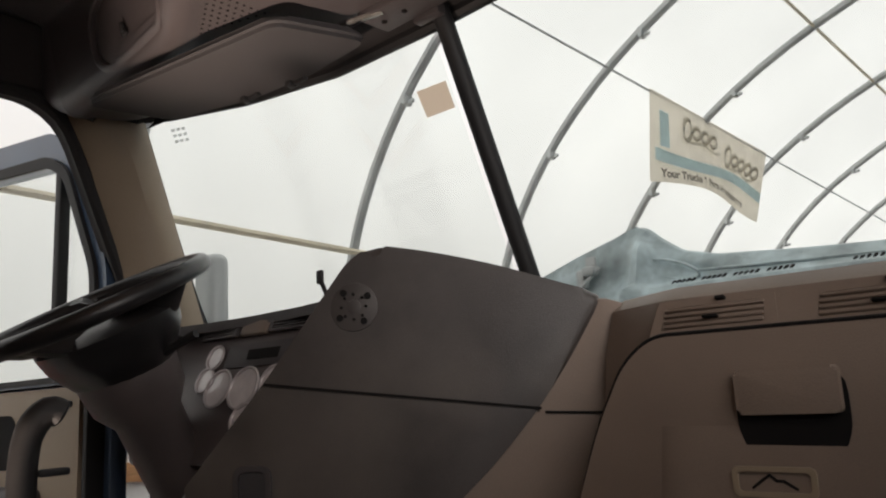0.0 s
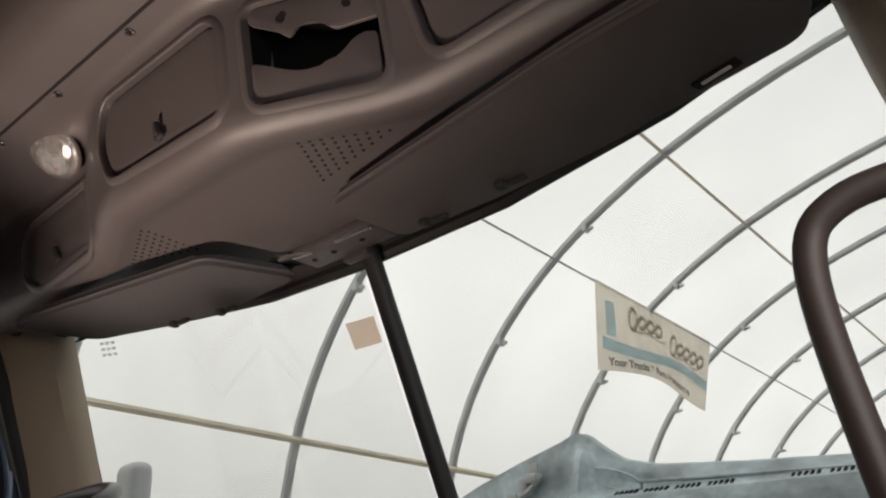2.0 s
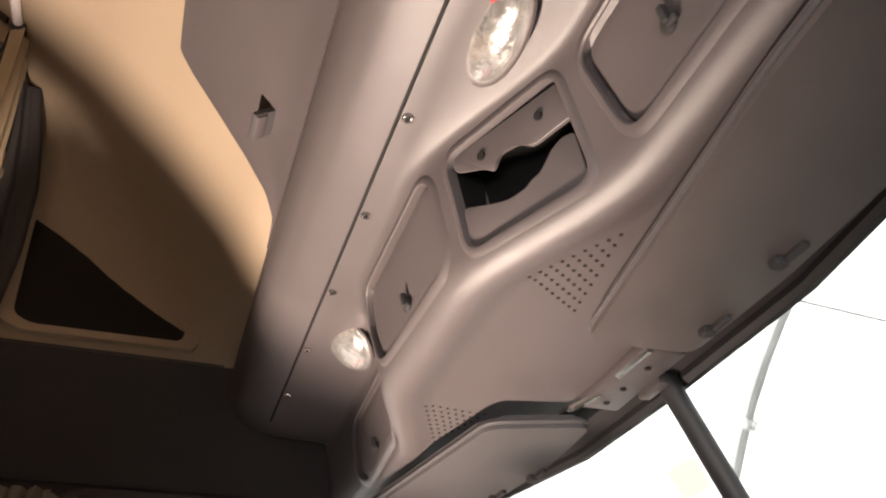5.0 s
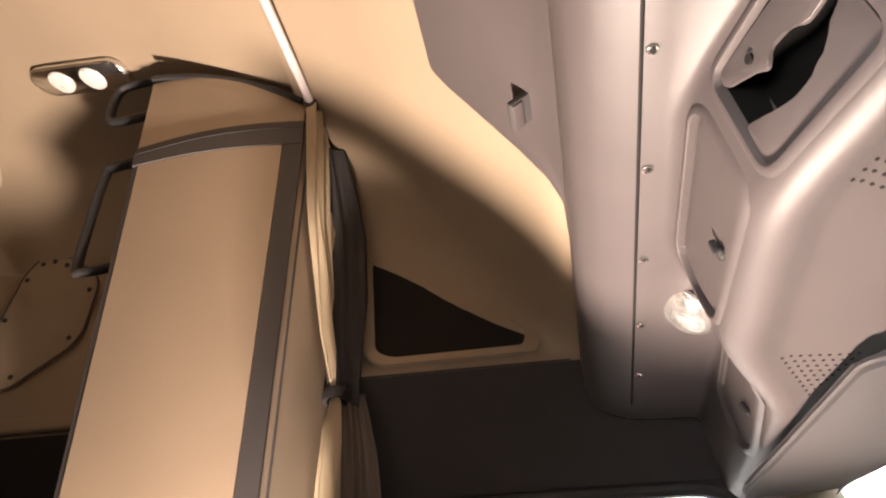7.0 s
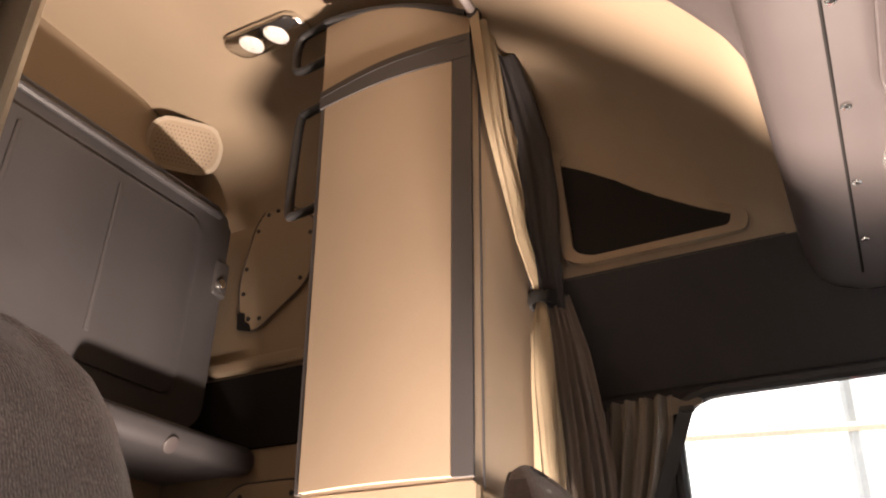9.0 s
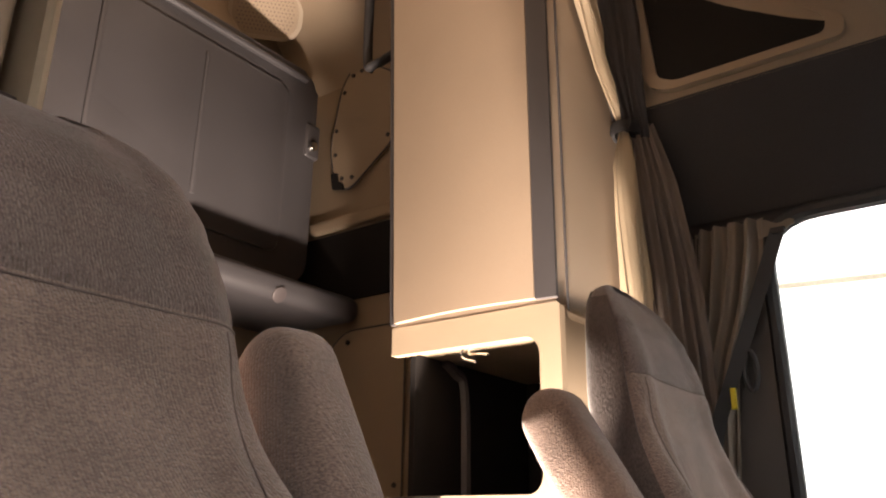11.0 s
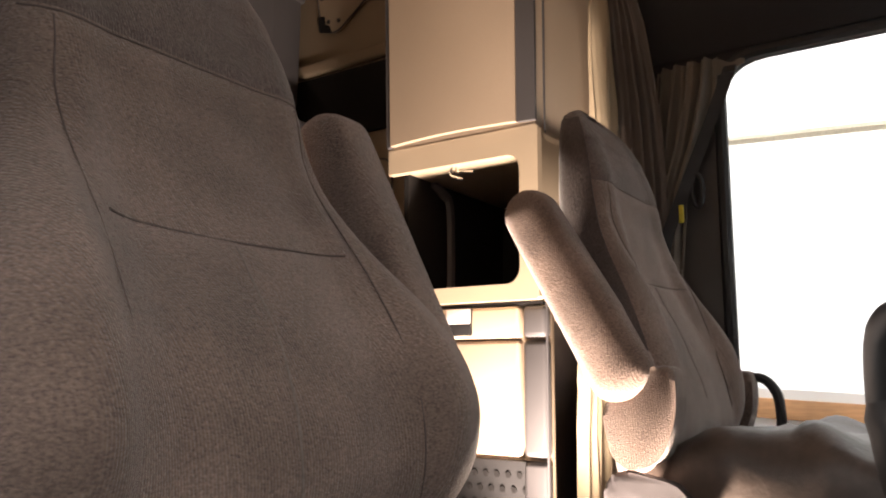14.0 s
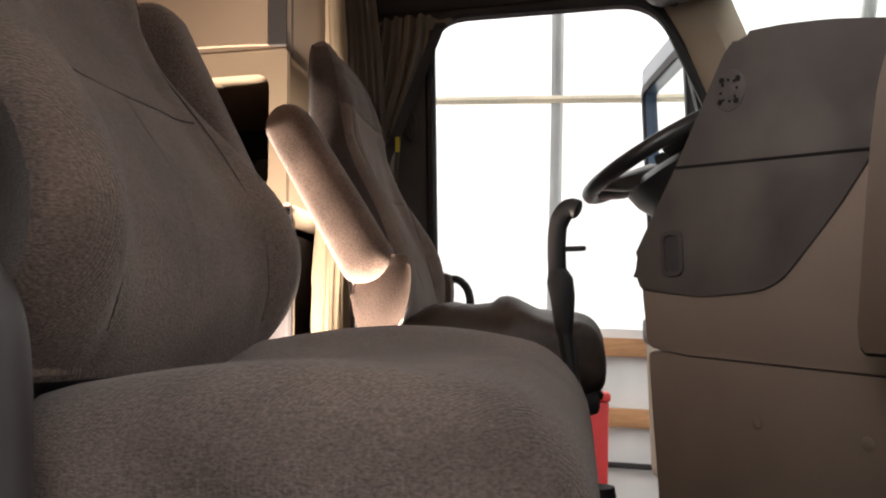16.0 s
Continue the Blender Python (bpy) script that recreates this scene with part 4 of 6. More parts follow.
# grab handle on the passenger pillar
gh = thing("pillar_grab_handle", "brown moulded grab handle on the windshield pillar", "handle")
part("bar", tube(smooth_path([(0.99, 0.9, 2.286), (0.9, 0.868, 2.278), (0.828, 0.852, 2.264), (0.799, 0.85, 2.222), (0.806, 0.846, 2.1), (0.831, 0.84, 1.96), (0.872, 0.848, 1.91), (0.99, 0.9, 1.89)], 6), 0.0142, 12, flat=0.9), HANDLE, gh)
for _z in (2.286, 1.89):
    part("mount", rbox((0.03, 0.06, 0.05), (0.995, 0.9, _z), 0.01, 3), HANDLE, gh)

# ---- doors, standing open ----
def cab_door(name, label, m):
    """Truck door: local x from the hinge to the latch edge, local y up, local z to its inner side."""
    door = thing(name, label, "door", "", "structure")
    outline = [(-0.03, 1.98), (0.88, 1.98), (0.89, 2.73), (0.27, 2.67), (0.14, 2.57), (-0.02, 2.26)]
    opening = [(0.03, 2.0), (0.83, 2.0), (0.84, 2.62), (0.28, 2.57), (0.19, 2.52), (0.04, 2.25)]
    lining = [(0.005, 1.985), (0.85, 1.985), (0.86, 2.65), (0.275, 2.6), (0.17, 2.54), (0.015, 2.255)]
    part("window_frame", frame_plate(round_poly(outline, 0.05, 5), round_poly(opening, 0.04, 5), 0.045, m), BLUE, door, "blue painted window frame")
    part("inner_seal", frame_plate(round_poly(lining, 0.045, 5), round_poly(opening, 0.04, 5), 0.012, m @ Matrix.Translation((0, 0, 0.045))), RUBBER, door)
    part("vent_divider", rbox((0.03, 0.57, 0.03), (0, 0, 0), 0.004, m=m @ Matrix.Translation((0.238, 2.28, 0.03))), RUBBER, door)
    pane = part("window_pane", prism([(0.03, 2.0), (0.84, 2.0), (0.85, 2.63), (0.27, 2.575), (0.19, 2.53), (0.035, 2.255)], 0.004, m @ Matrix.Translation((0, 0, 0.02))), GLASS, door)
    pane.visible_shadow = False
    part("door_skin", rbox((0.92, 0.86, 0.05), (0, 0, 0), 0.015, m=m @ Matrix.Translation((0.44, 1.55, 0.0))), BLUE, door)
    part("inner_panel", prism(round_poly([(0.03, 1.14), (0.87, 1.14), (0.87, 1.97), (0.03, 1.97)], 0.03, 4), 0.05, m @ Matrix.Translation((0, 0, 0.026)), 0.012, 3), PILLAR, door, "tan moulded door panel")
    part("arm_pad", rbox((0.5, 0.1, 0.07), (0, 0, 0), 0.025, 3, m=m @ Matrix.Translation((0.45, 1.68, 0.09))), CHAR, door)
    # flat dark plate painted as the shade of a pull recess
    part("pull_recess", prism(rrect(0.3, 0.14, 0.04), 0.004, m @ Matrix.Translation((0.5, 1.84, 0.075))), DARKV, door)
    for x, z in ((0.2, 1.9), (0.07, 1.93), (0.06, 1.6), (0.8, 1.93)):
        part("screw", disc(0.008, 0.004, m @ Matrix.Translation((x, z, 0.076)), 10), RUBBER, door)
    part("hinge_edge", rbox((0.02, 0.8, 0.1), (0, 0, 0), 0.004, m=m @ Matrix.Translation((0.015, 1.55, 0.02))), RUBBER, door)


cab_door("door_1", "open blue truck door with tan inner panel and black window frame", basis((-1.03, 1.03, 0), (-0.994, -0.11, 0), (0, 0, 1)) @ Matrix.Scale(-1, 4, (0, 0, 1)))


# mirror outside the driver's pillar
mir = thing("side_mirror", "tall silver backed truck side mirror outside the windshield", "mirror")
part("shell", rbox((0.13, 0.08, 0.46), (-1.535, 1.57, 2.19), 0.035, 4), STEEL, mir)
part("arm", tube([(-1.04, 1.2, 1.9), (-1.25, 1.43, 1.9), (-1.535, 1.57, 1.97)], 0.012, 8), CHROME, mir)

# ---- overhead console ----
CON_TOP = [(0.535, 2.93), (0.53, 2.88), (0.534, 2.84), (0.55, 2.808), (0.58, 2.788), (0.627, 2.77), (0.66, 2.767)]
CON_ROLL = [(0.0, 0.0), (0.006, -0.014), (0.018, -0.026), (0.036, -0.033), (0.055, -0.031), (0.072, -0.024), (0.088, -0.022)]
CON_N = len(CON_TOP) + 2 + 13 + len(CON_ROLL) + 5


def face_y(x, z):
    """Front of the console: a middle bay that falls back to both sides and leans out to its foot."""
    return 0.688 + 0.1 * sstep(0.12, 0.45, abs(x)) + 0.2 * (2.73 - z)


def on_face(x, z, off=0.0):
    return Vector((x, face_y(x, z) - 0.98 * off, z - 0.2 * off))


def grow(poly, d):
    """The outline moved outwards by d."""
    k, out = len(poly), []
    area = sum(poly[i - 1][0] * poly[i][1] - poly[i][0] * poly[i - 1][1] for i in range(k))
    for i in range(k):
        e = Vector(poly[(i + 1) % k]) - Vector(poly[i - 1])
        n = Vector((e.y, -e.x)).normalized() * (d if area > 0 else -d)
        out.append((poly[i][0] + n.x, poly[i][1] + n.y))
    return out


def inside(poly, x, z):
    hit = False
    for (x0, z0), (x1, z1) in zip(poly, poly[1:] + poly[:1]):
        if (z0 > z) != (z1 > z) and x < x0 + (x1 - x0) * (z - z0) / (z1 - z0):
            hit = not hit
    return hit


def face_patch(poly, rings, fill=True):
    """A moulding laid on the console's face: rings of (growth of the outline, height over the face), filled inside the last."""
    rows = [[on_face(x, z, off) for x, z in grow(poly, d)] for d, off in rings]
    if fill:
        last = grow(poly, rings[-1][0])
        cx, cz = sum(p[0] for p in last) / len(last), sum(p[1] for p in last) / len(last)
        rows += [[on_face(cx + (x - cx) * k, cz + (z - cz) * k, rings[-1][1]) for x, z in last] for k in (0.85, 0.65, 0.45, 0.25, 0.03)]
    bm = loft(rows, cap=False)
    if fill:
        bm.verts.ensure_lookup_table()
        bm.faces.new(bm.verts[-len(poly):])
    return bm


DOOR_MID = round_poly([(0.164, 2.738), (0.16, 2.598), (-0.135, 2.606), (-0.168, 2.68), (-0.14, 2.738)], 0.032, 6)
DOOR_WEST = round_poly([(-0.36, 2.722), (-0.34, 2.588), (-0.6, 2.585), (-0.66, 2.615), (-0.66, 2.69), (-0.62, 2.722)], 0.03, 6)
DOOR_EAST = round_poly([(0.425, 2.735), (0.45, 2.592), (0.72, 2.6), (0.79, 2.64), (0.79, 2.735)], 0.034, 6)
CUP = round_poly([(0.206, 2.736), (0.384, 2.742), (0.384, 2.588), (0.203, 2.592)], 0.024, 6)


def con_pt(x, i):
    k = len(CON_TOP)
    if i < k:
        return Vector((x, *CON_TOP[i]))
    if i < k + 2:
        return Vector((x, max(0.668, face_y(x, 2.752) - (0.014, 0.004)[i - k]), (2.763, 2.757)[i - k]))
    if i < k + 15:
        z = 2.748 - 0.0125 * (i - k - 2)
        deep = 0.022 if any(inside(p, x, z) for p in (DOOR_MID, DOOR_WEST, DOOR_EAST)) else 0.05 if inside(CUP, x, z) else 0.0
        return on_face(x, z, -deep)
    if i < k + 15 + len(CON_ROLL):
        dy, dz = CON_ROLL[i - k - 15]
        return on_face(x, 2.592) + Vector((0, dy, dz))
    t = (i - k - 15 - len(CON_ROLL) + 1) / 5
    a, b = on_face(x, 2.592) + Vector((0, CON_ROLL[-1][0], CON_ROLL[-1][1])), Vector((x, lerp(GL, min(abs(x), 0.9))[0] + 0.01, 2.552 + 0.075 * abs(x)))
    return a.lerp(b, t) - Vector((0, 0, 0.012 * math.sin(math.pi * t)))


def con_face(x, z):
    """A point of the console's front and the frame there: local x across, local y up."""
    return basis(on_face(x, z), on_face(x + 0.02, z) - on_face(x - 0.02, z), (0, -0.2, 1))


def con_under(x, y):
    """A point under the console's lower slope and its outward direction."""
    lo = next(k for k in range(CON_N - 8, CON_N - 1) if con_pt(x, k + 1).y >= y or k == CON_N - 2)
    a, b = con_pt(x, lo), con_pt(x, lo + 1)
    p = a.lerp(b, (y - a.y) / max(1e-6, b.y - a.y))
    n = (con_pt(x + 0.01, lo) - con_pt(x - 0.01, lo)).cross(b - a).normalized()
    return p, n if n.z < 0 else -n


con = thing("overhead_console", "grey moulded overhead console with storage doors and lamps", "console")
_cb = sheet(con_pt, [-0.86 + 1.72 * i / 240 for i in range(241)], range(CON_N))
part("body", _cb, GREY, con)
for _s in (-1, 1):
    part("end_cap", sheet(lambda u, v, s=_s: con_pt(s * 0.86, u).lerp(Vector((s * 0.97, con_pt(s * 0.86, u).y, min(2.8, con_pt(s * 0.86, u).z + 0.05))), v), range(CON_N), [0, 0.5, 1.0], 0.01), GREY, con)
part("panel_seam", tube([con_pt(-0.78 + 1.56 * i / 40, 5) + Vector((0, 0.002, 0.0)) for i in range(41)], 0.0028, 6), DARKV, con, "dark joint line")
for _x in (-0.63, -0.42, -0.204, 0.02, 0.235, 0.44, 0.64):
    _m = Matrix.Translation(con_pt(_x, 5) + Vector((0, 0.014, -0.0025))) @ Matrix.Rotation(math.pi, 4, "X")
    _w = part("screw", disc(0.0075, 0.003, _m, 16, 0.0012), CHROME, con)
    part("screw_slot", disc(0.0035, 0.0034, _m, 6), DARKV, _w)


def lip(poly, parent):
    return part("door_surround", face_patch(poly, [(0.016, -0.0015), (0.011, 0.002), (0.006, 0.0042), (0.002, 0.0042), (0.0, 0.002), (0.0, -0.016)], False), GREY, parent)


def comp_door(poly, latch):
    d = part("compartment_door", face_patch(poly, [(-0.002, -0.018), (-0.0025, -0.0095), (-0.004, -0.0072), (-0.008, -0.006), (-0.02, -0.0055)]), GREY, con, "grey storage compartment door")
    lip(poly, d)
    part("door_gap", face_patch(poly, [(0.001, -0.0165), (-0.005, -0.0175)], False), DARKV, d)
    lm = con_face(*latch) @ Matrix.Translation((0, 0, -0.006))
    part("latch", merge(disc(0.0105, 0.007, lm, 16, 0.003), rbox((0.009, 0.022, 0.01), (0, 0, 0), 0.003, m=lm @ Matrix.Translation((0.004, 0.008, 0.008))), rbox((0.016, 0.008, 0.008), (0, 0, 0), 0.003, m=lm @ Matrix.Translation((0.008, -0.004, 0.006)))), RUBBER, d, "black finger latch")
    return d


comp_door(DOOR_MID, (0.004, 2.628))
comp_door(DOOR_WEST, (-0.528, 2.628))
comp_door(DOOR_EAST, (0.55, 2.645))
# cup holder
_cm = con_face(0.294, 2.664)
_cup = part("cup_holder", face_patch(CUP, [(0.014, -0.001), (0.009, 0.0022), (0.004, 0.0035), (0.001, 0.003), (0.0, 0.0), (-0.001, -0.01)], False), GREY, con, "grey recessed cup holder")
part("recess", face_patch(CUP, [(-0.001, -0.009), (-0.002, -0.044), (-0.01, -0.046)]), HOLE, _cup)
part("upper_plate", prism(round_poly([(-0.095, 0.072), (0.095, 0.074), (0.095, 0.018), (0.03, 0.014), (0.012, 0.03), (-0.02, 0.034), (-0.034, 0.016), (-0.05, 0.03), (-0.095, 0.05)], 0.008, 3), 0.006, _cm @ Matrix.Translation((0, 0, -0.012)), 0.002), GREY, _cup)
part("lower_tray", prism(round_poly([(-0.093, -0.069), (0.093, -0.073), (0.09, 0.0), (0.06, -0.002), (0.045, -0.018), (0.02, -0.034), (-0.02, -0.036), (-0.05, -0.026), (-0.093, -0.006)], 0.012, 3), 0.008, _cm @ Matrix.Translation((0, 0, -0.013)), 0.003), GREY, _cup)
for _x in (-0.046, 0.05):
    part("screw", disc(0.006, 0.003, _cm @ Matrix.Translation((_x, 0.046, -0.006)), 12), DARKV, _cup)
# lamps
for _s in (-1, 1):
    _lc = Vector((_s * 0.374 if _s < 0 else 0.4, 0.714 if _s < 0 else 0.7, 2.764 if _s < 0 else 2.769))
    _r = 0.064 if _s < 0 else 0.07
    _lm = basis(_lc, (1, 0, 0), (0, -0.75, 0.66))
    _rings = []
    for _k in range(6):
        _a = _k / 5 * math.pi / 2
        _rings.append([_lm @ Vector((_r * (1.15 if _s > 0 else 1) * math.cos(_a) * math.cos(2 * math.pi * j / 18) + 1e-5 * math.cos(j), _r * (0.5 if _s > 0 else 0.85) * math.cos(_a) * math.sin(2 * math.pi * j / 18) + 1e-5 * math.sin(j), (0.024 * math.sin(_a)))) for j in range(18)])
    _l = part("lamp", loft(_rings), LENS, con, "clear faceted reading lamp lens")
    part("lamp_rim", tube([_lm @ Vector((_r * (1.15 if _s > 0 else 1) * math.cos(2 * math.pi * j / 24), _r * (0.5 if _s > 0 else 0.85) * math.sin(2 * math.pi * j / 24), 0)) for j in range(24)], 0.004, 6, closed=True), GREY, _l)
    if _s > 0:
        part("lamp_bulb", disc(0.014, 0.006, _lm @ Matrix.Translation((0.045, 0.012, 0.012)), 16, 0.003), RED, _l, "red night lamp")
# perforated speaker corners
for _s in (-1, 1):
    _A, _B, _C = ((0.205, 0.805), (0.33, 0.88), (0.155, 0.9)) if _s > 0 else ((-0.19, 0.8), (-0.345, 0.87), (-0.175, 0.91))
    for _i in range(9):
        for _j in range(9 - _i):
            _a, _b = (_i + 0.15) / 9, (_j + 0.15) / 9
            _px, _py = (_A[_k] + (_B[_k] - _A[_k]) * _a + (_C[_k] - _A[_k]) * _b for _k in (0, 1))
            _hp, _hn = con_under(_px, _py)
            part("grille_hole", disc(0.0026, 0.0008, basis(_hp - _hn * 0.0001, Vector((1, 0, 0)), _hn.cross(Vector((1, 0, 0)))), 8), DARKV, con)
part("centre_bracket", merge(rbox((0.2, 0.07, 0.02), (0.035, 1.045, 2.545), 0.006), rbox((0.06, 0.02, 0.02), (0.03, 1.088, 2.537), 0.004)), GREY, con)
for _x in (-0.035, 0.015, 0.085):
    part("bracket_screw", disc(0.005, 0.004, Matrix.Translation((_x, 1.045, 2.533)), 10), DARKV, con)
for _a, _b in (((-0.1, 1.0, 2.538), (-0.012, 1.022, 2.538)), ((0.048, 1.018, 2.538), (0.132, 1.02, 2.538))):
    part("visor_rod", tube([_a, _b], 0.006, 8), CHROME, con)
# added black strip; the header's backlit darkness is put into its colour
part("header_strip", sheet(lambda u, v: Vector((u, (lerp(GL, min(abs(u), 0.9))[0] + 0.008) * v + 1.0 * (1 - v), (2.548 + 0.075 * abs(u)) * v + 2.548 * (1 - v))), [-0.86 + 1.72 * i / 40 for i in range(41)], [0.3, 0.6, 1.0], 0.0), BLACKFAB, con, "black strip for the shade on the backlit windshield header")
# grey shelf panel behind the console
shelf = thing("roof_shelf", "grey roof storage shelf door with a pull latch", "shelf")
SHELF_W = [(0.07, 1.0), (0.09, 0.88), (0.11, 0.66), (0.14, 0.34), (0.17, 0.12), (0.21, 0.02), (0.3, 0.0)]
_sh = [(0.53, 2.93), (0.5, 2.975), (0.42, 3.05), (0.32, 3.16)]
part("shelf_door", sheet(lambda u, v: Vector((u, lerp([(i / 3, a, b) for i, (a, b) in enumerate(_sh)], v)[0], lerp([(i / 3, a, b) for i, (a, b) in enumerate(_sh)], v)[1] - 0.028)) if -0.07 < u < 0.49 else
                         Vector((u, 0.53 + (lerp([(i / 3, a, b) for i, (a, b) in enumerate(_sh)], v)[0] - 0.53) * lerp(SHELF_W, -u if u < 0 else u - 0.42)[0], 2.93 + (lerp([(i / 3, a, b) for i, (a, b) in enumerate(_sh)], v)[1] - 2.93) * lerp(SHELF_W, -u if u < 0 else u - 0.42)[0] - 0.028)),
                         [-0.3 + 1.0 * i / 120 for i in range(121)], [j / 8 for j in range(9)], 0.012), GREY, shelf)
part("latch_pocket", rbox((0.06, 0.012, 0.05), (0, 0, 0), 0.004, m=basis((-0.02, 0.477, 2.952), (1, 0, 0), (0, -0.6, 0.8))), TRIM, shelf)
part("pull_latch", rbox((0.055, 0.008, 0.02), (0, 0, 0), 0.003, m=basis((-0.02, 0.47, 2.94), (1, 0, 0), (0, -0.6, 0.8))), GREY, shelf)


def visor(name, pts, z, label, side):
    v = thing(name, label, "sun visor", "sun visors")
    part("board", prism(round_poly(pts, 0.026, 6), 0.022, Matrix.Translation((0, 0, z)), 0.009, 3), VISORM if side > 0 else TRIM, v)
    part("piping", tube([Vector((a, b, z + 0.011)) for a, b in round_poly(pts, 0.026, 6)], 0.004, 6, closed=True), TRIM, v)
    return v


_vp = visor("sun_visor", [(0.165, 0.902), (0.61, 0.838), (0.775, 0.826), (0.822, 0.85), (0.842, 0.93), (0.82, 0.99), (0.55, 1.04), (0.36, 1.056), (0.17, 1.056)], 2.515, "dark grey vinyl sun visor folded up", 1)
for _x, _y in ((0.405, 1.026), (0.25, 1.04)):
    part("clip", merge(rbox((0.05, 0.01, 0.008), (_x, _y, 2.512), 0.002), rbox((0.016, 0.018, 0.012), (_x - 0.015, _y - 0.006, 2.51), 0.003)), RUBBER, _vp)
part("slot", rbox((0.06, 0.016, 0.006), (0.72, 0.987, 2.514), 0.002, m=Matrix.Rotation(radians(-14), 4, "Z")), DARKV, _vp)
part("slot_pin", rbox((0.04, 0.006, 0.008), (0.72, 0.985, 2.513), 0.002, m=Matrix.Rotation(radians(-14), 4, "Z")), SILVER, _vp)
part("hinge_rod", tube([(0.76, 0.8, 2.58), (0.77, 0.86, 2.53)], 0.009, 8), GREY, _vp)
_vd = visor("sun_visor", [(-0.645, 0.79), (-0.12, 0.88), (-0.072, 1.035), (-0.25, 1.045), (-0.42, 1.025), (-0.62, 0.955)], 2.508, "dark grey plastic sun visor hanging slightly open", -1)
for _x, _y in ((-0.28, 1.04), (-0.4, 1.015)):
    part("clip", merge(rbox((0.05, 0.01, 0.008), (_x, _y, 2.505), 0.002), rbox((0.016, 0.018, 0.012), (_x - 0.015, _y - 0.006, 2.503), 0.003)), RUBBER, _vd)

# ---- seats ----
# rows of height, half width, front and rear of the backs
BACK = [(1.6, 0.15, 0.14, -0.03), (1.625, 0.215, 0.168, -0.045), (1.65, 0.242, 0.192, -0.06), (1.69, 0.256, 0.224, -0.085), (1.76, 0.263, 0.248, -0.1), (1.82, 0.262, 0.238, -0.115), (1.88, 0.253, 0.203, -0.13), (1.94, 0.236, 0.15, -0.15), (2.0, 0.211, 0.09, -0.165), (2.06, 0.19, 0.058, -0.18),
        (2.13, 0.186, 0.038, -0.19), (2.2, 0.177, 0.016, -0.195), (2.25, 0.163, -0.006, -0.19), (2.285, 0.142, -0.028, -0.18), (2.31, 0.112, -0.052, -0.165), (2.326, 0.07, -0.076, -0.145), (2.331, 0.03, -0.09, -0.13)]
BACK_D = [(1.64, 0.15, 0.16, 0.1), (1.665, 0.215, 0.2, 0.115), (1.69, 0.25, 0.224, 0.12), (1.73, 0.272, 0.25, 0.125), (1.79, 0.28, 0.262, 0.12), (1.86, 0.274, 0.255, 0.1), (1.92, 0.258, 0.232, 0.075), (1.98, 0.225, 0.196, 0.045), (2.04, 0.2, 0.158, 0.02), (2.1, 0.186, 0.13, 0.0),
          (2.18, 0.178, 0.11, -0.008), (2.25, 0.172, 0.098, -0.008), (2.305, 0.16, 0.08, -0.01), (2.345, 0.14, 0.056, -0.012), (2.375, 0.11, 0.03, -0.012), (2.393, 0.07, 0.01, -0.006), (2.4, 0.03, 0.002, -0.001)]


def groove(x, z, rise):
    """Depth of the stitched creases in the seat's front."""
    z -= rise
    d = 0.006 * math.exp(-((abs(x) - 0.152 - 0.012 * math.sin(3 * (2.08 - z))) / 0.011) ** 2) * sstep(1.62, 1.7, z) * (1 - sstep(2.06, 2.11, z))
    for z0, half, sag in ((2.136, 0.172, 0.0), (1.946, 0.14, -0.005)):
        if abs(x) < half:
            d += 0.002 * math.exp(-((z - z0 - sag * (1 - (x / half) ** 2)) / 0.007) ** 2)
    return d + 0.003 * math.exp(-((x - 0.004) / 0.008) ** 2) * sstep(1.68, 1.74, z) * (1 - sstep(1.9, 1.93, z))


def row(table, z):
    """Half width, front and rear of a back at z, eased between the rows."""
    zs = [min(table[-1][0], max(table[0][0], z + 0.014 * k)) for k in (-3, -2, -1, 0, 1, 2, 3)] if table[0][0] + 0.05 < z < table[-1][0] - 0.1 else [z]
    got = [lerp(table, q) for q in zs]
    return [sum(g[i] for g in got) / len(got) for i in range(3)]


def edge_line(table, z):
    """Where the back is widest: the wings of the passenger's back reach forward."""
    w, yf, yb = row(table, z)
    return (yf + yb) / 2 + (max(0.0, yf - 0.055 - (yf + yb) / 2) * sstep(0.2, 0.27, w) if table is BACK else 0.0)


def back_front(x, z, table, rise):
    """The front of the seat back at x, z."""
    w, yf, yb = row(table, z)
    h = z - rise
    rec = 0.045 * sstep(1.6, 1.82, h) * (1 - sstep(1.88, 2.12, h)) + 0.012 * sstep(2.0, 2.1, h)
    c = min(1.0, abs(x) / w) ** (1 / 0.48)
    mid = edge_line(table, z)
    worn = (0.0025 * math.sin(9 * h) + 0.002 * math.sin(31 * h + 1)) * math.sin(23 * x + 5 * h)
    return mid + (yf - mid) * max(0.0, 1 - c * c) ** 0.24 - rec * (1 - sstep(0.45, 0.8, abs(x) / w)) - groove(x, z, rise) - worn


def back_rings(table, rise):
    rings = []
    for i in range(131):
        z = table[0][0] + (table[-1][0] - table[0][0]) * i / 130
        w, yf, yb = row(table, z)
        ring = []
        for j in range(96):
            a = 2 * math.pi * j / 96
            c, s = math.cos(a), math.sin(a)
            x = w * math.copysign(abs(c) ** 0.48, c)
            if s > 0:
                yy = back_front(x, z, table, rise)
            else:
                mid, d = edge_line(table, z), abs(s) ** 0.48
                yy = mid - (mid - yb) * d
                if table is BACK:
                    d = d * (mid - yb)
                    x *= 1 - 0.34 * sstep(0.19, 0.26, w) * sstep(-0.04, 0.14, d)
            ring.append(Vector((x, yy, z)))
        rings.append(ring)
    return rings


